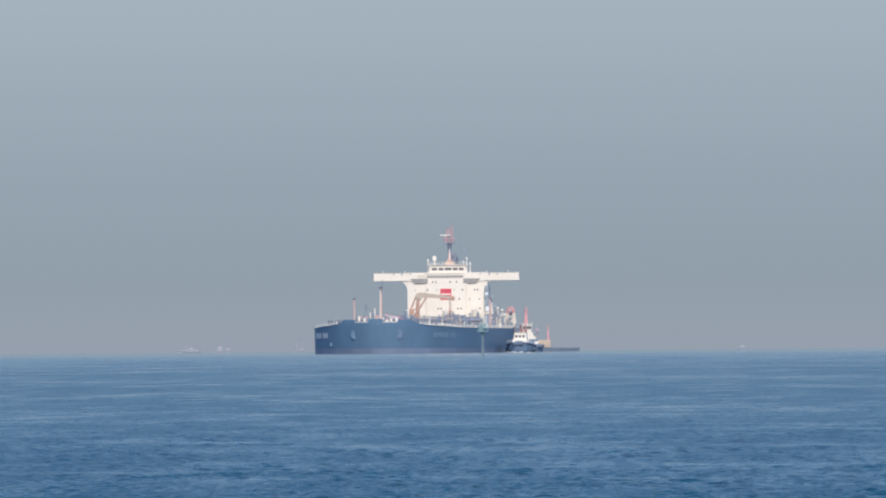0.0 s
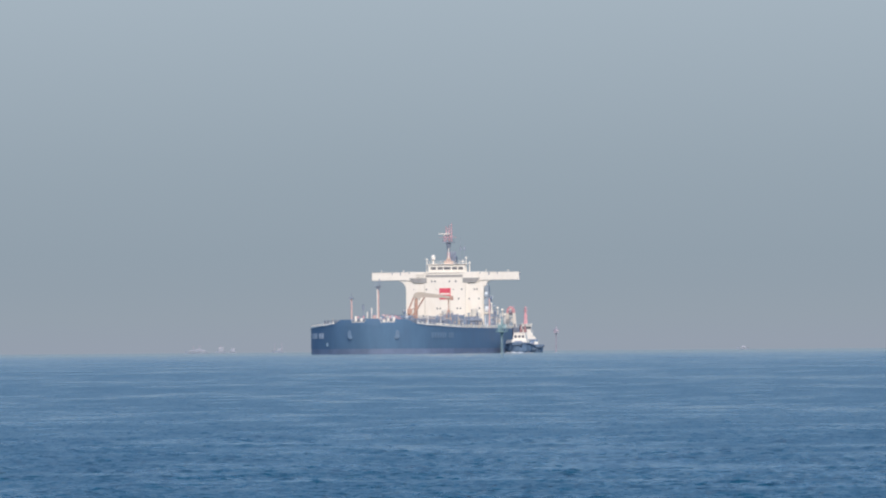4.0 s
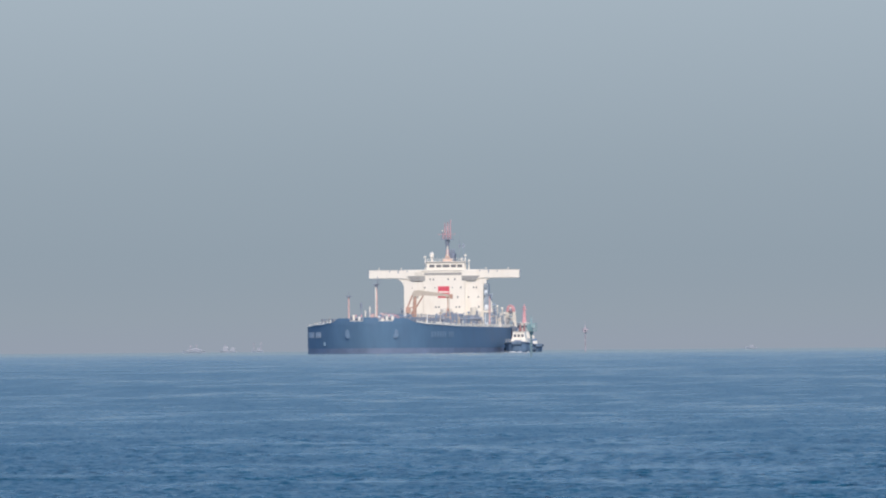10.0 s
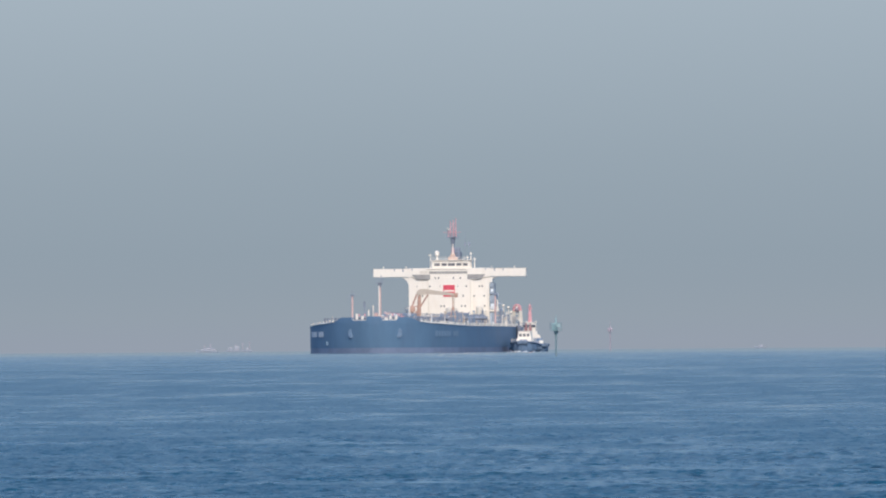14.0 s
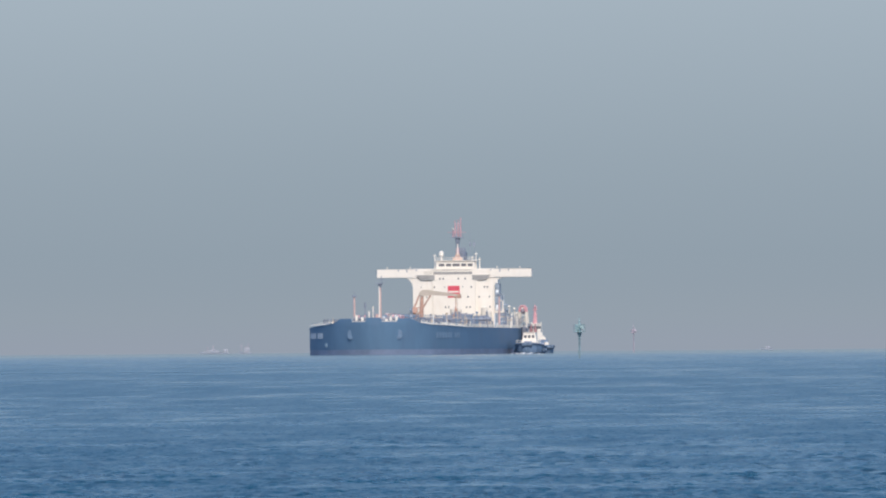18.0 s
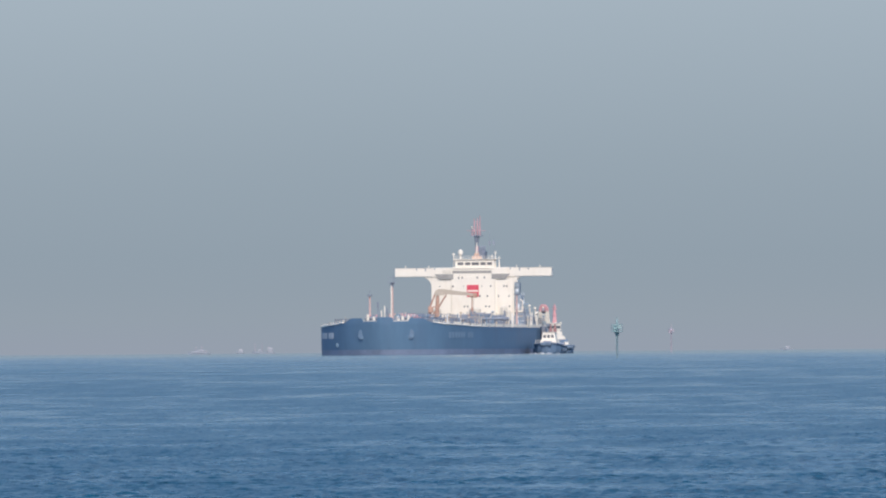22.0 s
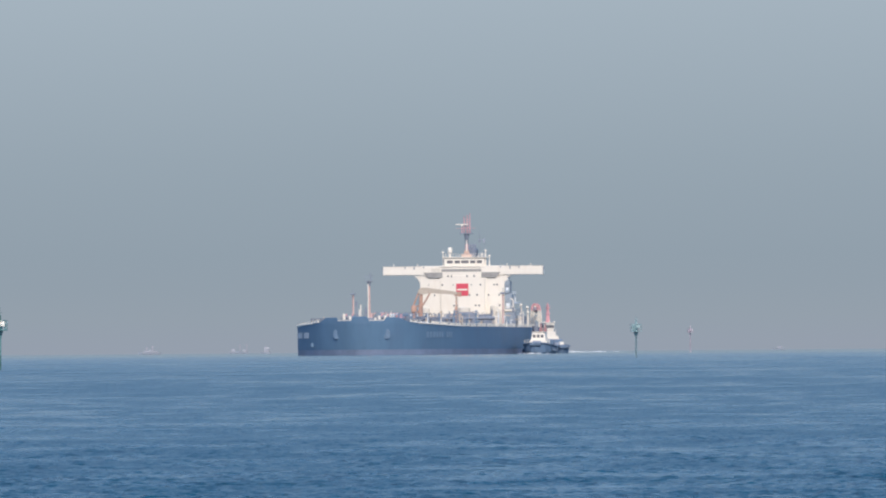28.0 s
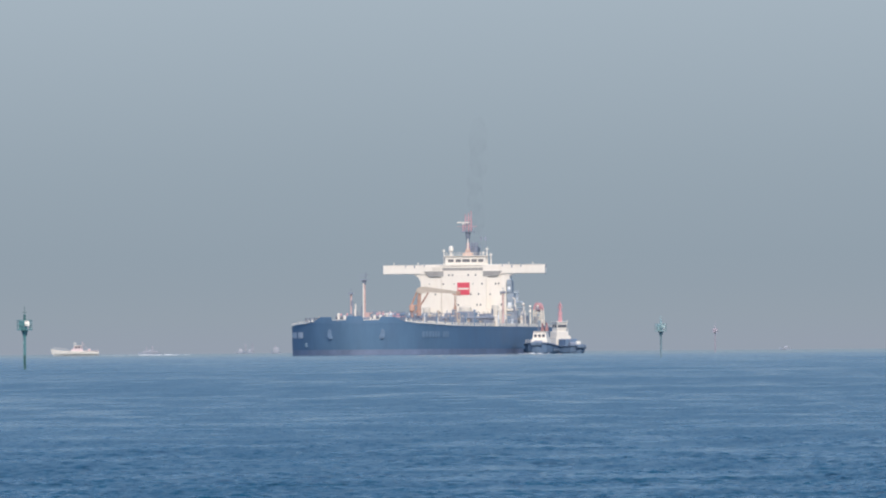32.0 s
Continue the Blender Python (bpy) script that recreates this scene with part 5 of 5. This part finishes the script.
# ---- what moves ----
def motions():
    walk(tanker, [
        (0.0, pose(-15.57, 3353.87, 0.00, 0.00, 0.00, -95.22)),
        (2.0, pose(-19.53, 3330.85, 0.00, 0.00, 0.00, -95.23)),
        (4.0, pose(-23.54, 3307.87, 0.00, 0.00, 0.00, -95.17)),
        (6.0, pose(-27.52, 3284.93, 0.00, 0.00, 0.00, -95.07)),
        (8.0, pose(-31.44, 3262.06, 0.00, 0.00, 0.00, -94.96)),
        (10.0, pose(-35.26, 3239.27, 0.00, 0.00, 0.00, -94.86)),
        (12.0, pose(-38.95, 3216.58, 0.00, 0.00, 0.00, -94.80)),
        (14.0, pose(-42.50, 3194.02, 0.00, 0.00, 0.00, -94.79)),
        (16.0, pose(-45.92, 3171.59, 0.00, 0.00, 0.00, -94.84)),
        (18.0, pose(-49.22, 3149.31, 0.00, 0.00, 0.00, -94.94)),
        (20.0, pose(-52.44, 3127.21, 0.00, 0.00, 0.00, -95.09)),
        (22.0, pose(-55.62, 3105.29, 0.00, 0.00, 0.00, -95.29)),
        (24.0, pose(-58.81, 3083.58, 0.00, 0.00, 0.00, -95.51)),
        (26.0, pose(-62.10, 3062.10, 0.00, 0.00, 0.00, -95.74)),
        (28.0, pose(-65.56, 3040.84, 0.00, 0.00, 0.00, -95.94)),
        (30.0, pose(-69.31, 3019.84, 0.00, 0.00, 0.00, -96.08)),
        (32.0, pose(-73.44, 2999.10, 0.00, 0.00, 0.00, -96.13))])
    walk(smoke, [
        (0.0, pose(-15.57, 3353.87, 0.00, 0.00, 0.00, -95.22)),
        (2.0, pose(-19.53, 3330.85, 0.00, 0.00, 0.00, -95.23)),
        (4.0, pose(-23.54, 3307.87, 0.00, 0.00, 0.00, -95.17)),
        (6.0, pose(-27.52, 3284.93, 0.00, 0.00, 0.00, -95.07)),
        (8.0, pose(-31.44, 3262.06, 0.00, 0.00, 0.00, -94.96)),
        (10.0, pose(-35.26, 3239.27, 0.00, 0.00, 0.00, -94.86)),
        (12.0, pose(-38.95, 3216.58, 0.00, 0.00, 0.00, -94.80)),
        (14.0, pose(-42.50, 3194.02, 0.00, 0.00, 0.00, -94.79)),
        (16.0, pose(-45.92, 3171.59, 0.00, 0.00, 0.00, -94.84)),
        (18.0, pose(-49.22, 3149.31, 0.00, 0.00, 0.00, -94.94)),
        (20.0, pose(-52.44, 3127.21, 0.00, 0.00, 0.00, -95.09)),
        (22.0, pose(-55.62, 3105.29, 0.00, 0.00, 0.00, -95.29)),
        (24.0, pose(-58.81, 3083.58, 0.00, 0.00, 0.00, -95.51)),
        (26.0, pose(-62.10, 3062.10, 0.00, 0.00, 0.00, -95.74)),
        (28.0, pose(-65.56, 3040.84, 0.00, 0.00, 0.00, -95.94)),
        (30.0, pose(-69.31, 3019.84, 0.00, 0.00, 0.00, -96.08)),
        (32.0, pose(-73.44, 2999.10, 0.00, 0.00, 0.00, -96.13))])
    walk(tug_low, [
        (0.0, pose(15.12, 3262.70, 0.00, 0.00, 0.00, -95.22)),
        (2.0, pose(11.12, 3239.68, 0.00, 0.00, 0.00, -95.23)),
        (4.0, pose(7.08, 3216.74, 0.00, 0.00, 0.00, -95.17)),
        (6.0, pose(3.07, 3193.87, 0.00, 0.00, 0.00, -95.07)),
        (8.0, pose(-0.88, 3171.08, 0.00, 0.00, 0.00, -94.96)),
        (10.0, pose(-4.72, 3148.35, 0.00, 0.00, 0.00, -94.86)),
        (12.0, pose(-8.44, 3125.71, 0.00, 0.00, 0.00, -94.80)),
        (14.0, pose(-12.03, 3103.15, 0.00, 0.00, 0.00, -94.79)),
        (16.0, pose(-15.49, 3080.70, 0.00, 0.00, 0.00, -94.84)),
        (18.0, pose(-18.84, 3058.36, 0.00, 0.00, 0.00, -94.94)),
        (20.0, pose(-22.11, 3036.16, 0.00, 0.00, 0.00, -95.09)),
        (22.0, pose(-25.33, 3014.11, 0.00, 0.00, 0.00, -95.29)),
        (24.0, pose(-28.58, 2992.26, 0.00, 0.00, 0.00, -95.51)),
        (26.0, pose(-31.91, 2970.62, 0.00, 0.00, 0.00, -95.74)),
        (28.0, pose(-35.41, 2949.23, 0.00, 0.00, 0.00, -95.94)),
        (30.0, pose(-39.18, 2928.13, 0.00, 0.00, 0.00, -96.08)),
        (32.0, pose(-43.33, 2907.36, 0.00, 0.00, 0.00, -96.13))])
    walk(tug_foam, [
        (0.0, pose(15.12, 3262.70, 0.00, 0.00, 0.00, -95.22)),
        (2.0, pose(11.12, 3239.68, 0.00, 0.00, 0.00, -95.23)),
        (4.0, pose(7.08, 3216.74, 0.00, 0.00, 0.00, -95.17)),
        (6.0, pose(3.07, 3193.87, 0.00, 0.00, 0.00, -95.07)),
        (8.0, pose(-0.88, 3171.08, 0.00, 0.00, 0.00, -94.96)),
        (10.0, pose(-4.72, 3148.35, 0.00, 0.00, 0.00, -94.86)),
        (12.0, pose(-8.44, 3125.71, 0.00, 0.00, 0.00, -94.80)),
        (14.0, pose(-12.03, 3103.15, 0.00, 0.00, 0.00, -94.79)),
        (16.0, pose(-15.49, 3080.70, 0.00, 0.00, 0.00, -94.84)),
        (18.0, pose(-18.84, 3058.36, 0.00, 0.00, 0.00, -94.94)),
        (20.0, pose(-22.11, 3036.16, 0.00, 0.00, 0.00, -95.09)),
        (22.0, pose(-25.33, 3014.11, 0.00, 0.00, 0.00, -95.29)),
        (24.0, pose(-28.58, 2992.26, 0.00, 0.00, 0.00, -95.51)),
        (26.0, pose(-31.91, 2970.62, 0.00, 0.00, 0.00, -95.74)),
        (28.0, pose(-35.41, 2949.23, 0.00, 0.00, 0.00, -95.94)),
        (30.0, pose(-39.18, 2928.13, 0.00, 0.00, 0.00, -96.08)),
        (32.0, pose(-43.33, 2907.36, 0.00, 0.00, 0.00, -96.13))])
    walk(tug_tall, [
        (0.0, pose(17.13, 3300.67, 0.00, 0.00, 0.00, -71.22)),
        (2.0, pose(13.10, 3277.65, 0.00, 0.00, 0.00, -71.23)),
        (4.0, pose(9.02, 3254.72, 0.00, 0.00, 0.00, -71.17)),
        (6.0, pose(4.97, 3231.85, 0.00, 0.00, 0.00, -71.07)),
        (8.0, pose(0.84, 3209.07, 0.00, 0.00, 0.00, -70.96)),
        (10.0, pose(-3.18, 3186.36, 0.00, 0.00, 0.00, -70.86)),
        (12.0, pose(-7.01, 3163.72, 0.00, 0.00, 0.00, -70.64)),
        (14.0, pose(-10.64, 3141.17, 0.00, 0.00, 0.00, -70.29)),
        (16.0, pose(-14.13, 3118.72, 0.00, 0.00, 0.00, -70.01)),
        (18.0, pose(-17.52, 3096.38, 0.00, 0.00, 0.00, -69.77)),
        (20.0, pose(-20.82, 3074.19, 0.00, 0.00, 0.00, -69.59)),
        (22.0, pose(-24.08, 3052.16, 0.00, 0.00, 0.00, -69.46)),
        (24.0, pose(-27.13, 3030.30, 0.00, 0.00, 0.00, -68.71)),
        (26.0, pose(-30.05, 3008.63, 0.00, 0.00, 0.00, -67.34)),
        (28.0, pose(-33.14, 2987.20, 0.00, 0.00, 0.00, -65.94)),
        (30.0, pose(-35.12, 2965.92, 0.00, 0.00, 0.00, -61.79)),
        (32.0, pose(-37.31, 2944.93, 0.00, 0.00, 0.00, -58.13))])
    walk(barge, [
        (0.0, pose(20.51, 3489.94, 0.00, 0.00, 0.00, 180.00)),
        (1.0, pose(13.39, 3489.97, 0.00, 0.00, 0.00, 180.00)),
        (2.0, pose(7.23, 3489.99, 0.00, 0.00, 0.00, 180.00)),
        (3.0, pose(0.61, 3490.00, 0.00, 0.00, 0.00, 180.00)),
        (4.0, pose(-4.80, 3480.00, 0.00, 0.00, 0.00, 180.00)),
        (6.0, pose(-13.50, 3452.00, 0.00, 0.00, 0.00, 180.00)),
        (9.0, pose(-21.68, 3399.00, 0.00, 0.00, 0.00, 180.00)),
        (12.0, pose(-28.48, 3341.14, 0.00, 0.00, 0.00, 180.00)),
        (20.0, pose(-41.34, 3251.71, 0.00, 0.00, 0.00, 180.00)),
        (32.0, pose(-60.10, 3123.39, 0.00, 0.00, 0.00, 180.00))])
    walk(fisher, [
        (0.0, pose(1428.30, 3760.00, 0.40, 0.00, 0.00, 180.00)),
        (12.0, pose(788.76, 3760.00, 0.40, 0.00, 0.00, 180.00)),
        (24.4, pose(127.91, 3760.00, 0.40, 0.00, 0.00, 180.00)),
        (25.0, pose(95.46, 3760.00, 0.40, 0.00, 0.00, 180.00)),
        (25.5, pose(69.28, 3760.00, 0.40, 0.00, 0.00, 180.00)),
        (28.0, pose(-61.61, 3760.00, 0.40, 0.00, 0.00, 180.00)),
        (29.5, pose(-140.14, 3760.00, 0.40, 0.00, 0.00, 180.00)),
        (30.0, pose(-166.32, 3760.00, 0.40, 0.00, 0.00, 180.00)),
        (30.5, pose(-192.78, 3760.00, 0.40, 0.00, 0.00, 180.00)),
        (31.0, pose(-219.61, 3760.00, 0.40, 0.00, 0.00, 180.00)),
        (31.5, pose(-245.81, 3760.00, 0.40, 0.00, 0.00, 180.00)),
        (32.0, pose(-273.10, 3760.00, 0.40, 0.00, 0.00, 180.00))])
    walk(wake, [
        (0.0, pose(1428.30, 3760.00, 0.00, 0.00, 0.00, 180.00)),
        (12.0, pose(788.76, 3760.00, 0.00, 0.00, 0.00, 180.00)),
        (24.4, pose(127.91, 3760.00, 0.00, 0.00, 0.00, 180.00)),
        (25.0, pose(95.46, 3760.00, 0.00, 0.00, 0.00, 180.00)),
        (25.5, pose(69.28, 3760.00, 0.00, 0.00, 0.00, 180.00)),
        (28.0, pose(-61.61, 3760.00, 0.00, 0.00, 0.00, 180.00)),
        (29.5, pose(-140.14, 3760.00, 0.00, 0.00, 0.00, 180.00)),
        (30.0, pose(-166.32, 3760.00, 0.00, 0.00, 0.00, 180.00)),
        (30.5, pose(-192.78, 3760.00, 0.00, 0.00, 0.00, 180.00)),
        (31.0, pose(-219.61, 3760.00, 0.00, 0.00, 0.00, 180.00)),
        (31.5, pose(-245.81, 3760.00, 0.00, 0.00, 0.00, 180.00)),
        (32.0, pose(-273.10, 3760.00, 0.00, 0.00, 0.00, 180.00))])
    walk(far_a, [
        (0.0, pose(-147.03, 4497.60, 0.00, 0.00, 0.00, 180.00)),
        (9.0, pose(-168.65, 4496.84, 0.00, 0.00, 0.00, 180.00)),
        (19.0, pose(-187.82, 4496.08, 0.00, 0.00, 0.00, 180.00)),
        (28.0, pose(-206.38, 4495.26, 0.00, 0.00, 0.00, 180.00)),
        (32.0, pose(-214.85, 4494.87, 0.00, 0.00, 0.00, 180.00))])
    walk(far_b, [
        (0.0, pose(-156.41, 4297.15, 0.00, 0.00, 0.00, 180.00)),
        (6.0, pose(-167.92, 4296.72, 0.00, 0.00, 0.00, 180.00)),
        (9.0, pose(-177.66, 4296.33, 0.00, 0.00, 0.00, 180.00)),
        (13.0, pose(-184.35, 4296.05, 0.00, 0.00, 0.00, 180.00)),
        (19.0, pose(-201.69, 4295.27, 0.00, 0.00, 0.00, 180.00)),
        (23.0, pose(-230.23, 4293.83, 0.00, 0.00, 0.00, 180.00)),
        (28.0, pose(-259.01, 4292.19, 0.00, 0.00, 0.00, 180.00)),
        (32.0, pose(-272.19, 4291.38, 0.00, 0.00, 0.00, 180.00))])
    walk(far_c, [
        (0.0, pose(-105.12, 4618.80, 0.00, 0.00, 0.00, 180.00)),
        (6.0, pose(-138.47, 4617.92, 0.00, 0.00, 0.00, 180.00)),
        (9.0, pose(-151.85, 4617.50, 0.00, 0.00, 0.00, 180.00)),
        (13.0, pose(-173.23, 4616.75, 0.00, 0.00, 0.00, 180.00)),
        (19.0, pose(-195.09, 4615.88, 0.00, 0.00, 0.00, 180.00)),
        (23.0, pose(-208.99, 4615.27, 0.00, 0.00, 0.00, 180.00)),
        (28.0, pose(-225.11, 4614.51, 0.00, 0.00, 0.00, 180.00)),
        (32.0, pose(-236.06, 4613.97, 0.00, 0.00, 0.00, 180.00))])
    walk(far_d, [
        (0.0, pose(145.16, 4547.68, 0.00, 0.00, 0.00, 180.00)),
        (6.0, pose(130.76, 4548.12, 0.00, 0.00, 0.00, 180.00)),
        (9.0, pose(125.21, 4548.28, 0.00, 0.00, 0.00, 180.00)),
        (19.0, pose(102.62, 4548.84, 0.00, 0.00, 0.00, 180.00)),
        (28.0, pose(80.02, 4549.30, 0.00, 0.00, 0.00, 180.00)),
        (32.0, pose(69.54, 4549.47, 0.00, 0.00, 0.00, 180.00))])
    walk(far_e, [
        (0.0, pose(-148.97, 4697.64, 0.00, 0.00, 0.00, 180.00)),
        (9.0, pose(-170.56, 4696.90, 0.00, 0.00, 0.00, 180.00)),
        (19.0, pose(-209.96, 4695.31, 0.00, 0.00, 0.00, 180.00)),
        (28.0, pose(-234.91, 4694.13, 0.00, 0.00, 0.00, 180.00)),
        (32.0, pose(-245.06, 4693.61, 0.00, 0.00, 0.00, 180.00))])
    walk(bird_one, [
        (0.0, pose(-716.38, 179.25, 14.07, 0.00, 0.00, 48.00)),
        (29.7, pose(-16.38, 179.25, 6.07, 0.00, 0.00, 48.00)),
        (29.8, pose(-12.95, 179.53, 5.29, 0.00, 0.00, 48.00)),
        (29.9, pose(-9.51, 179.75, 4.42, 0.00, 0.00, 48.00)),
        (30.0, pose(-5.97, 179.90, 3.71, 0.00, 0.00, 48.00)),
        (30.1, pose(0.02, 180.00, 3.12, 0.00, 0.00, 48.00)),
        (30.2, pose(1.19, 180.00, 3.14, 0.00, 0.00, 48.00)),
        (30.3, pose(4.75, 179.94, 3.22, 0.00, 0.00, 48.00)),
        (30.4, pose(8.21, 179.81, 3.29, 0.00, 0.00, 48.00)),
        (32.0, pose(40.21, 179.81, 3.29, 0.00, 0.00, 48.00))])
    walk(bird_two, [
        (0.0, pose(-714.90, 179.38, 15.61, 0.00, 0.00, 25.00)),
        (30.6, pose(-14.90, 179.38, 7.61, 0.00, 0.00, 25.00)),
        (30.7, pose(-10.06, 179.72, 7.62, 0.00, 0.00, 25.00)),
        (30.8, pose(-5.19, 179.93, 7.69, 0.00, 0.00, 25.00)),
        (30.9, pose(-0.33, 180.00, 7.70, 0.00, 0.00, 25.00)),
        (31.0, pose(4.63, 179.94, 7.78, 0.00, 0.00, 25.00)),
        (31.1, pose(9.38, 179.76, 7.81, 0.00, 0.00, 25.00)),
        (32.0, pose(41.38, 179.76, 7.81, 0.00, 0.00, 25.00))])
    for wings, lifts in ((wings_one, (-20, -48, -28, -5, -50, 14, 34)), (wings_two, (-10, -6, 16, 36, 28, 10, -10))):
        first = 29.7 if wings is wings_one else 30.6
        for w, side in zip(wings, (1, -1)):
            walk(w, [(0.0, pose(0, side * .03, .03))] + [(first + .1 * k, pose(0, side * .03, .03, side * a)) for k, a in enumerate(lifts)]
                 + [(32.0, pose(0, side * .03, .03))])
    # the radar turns at a little over fifty turns a minute
    walk(scanner, [(.2 * k, pose(-3.5, ACROSS * -.4, 48.5, 0, 0, 63 * k)) for k in range(161)])
    # smoke lifts out of the funnel from the 27th second on, each puff a little after the one above it
    for k, p in enumerate(puffs):
        top, side, turn, hold = 43.0 + 7.6 * k, .9 + .9 * math.sin(k * 1.9) + .3 * k, 40 * k % 80, 15.0 + 2.0 * k
        first = 27.4 + .5 * (5 - k)
        walk(p, [(0.0, pose(-27.0, .7, hold, 0, 0, turn)), (first, pose(-27.0, .7, hold, 0, 0, turn)),
                 (32.0, pose(-27.0, side, top, 0, 0, turn + 30))])
    # the two trains of waves drift with the light wind
    walk(sea, [(0.0, pose(0, 0, 0)), (32.0, pose(3.5, -8.0, 0))])
    walk(sea_cross, [(0.0, pose(0, 4.0, 0)), (32.0, pose(-4.5, -6.0, 0))])


motions()
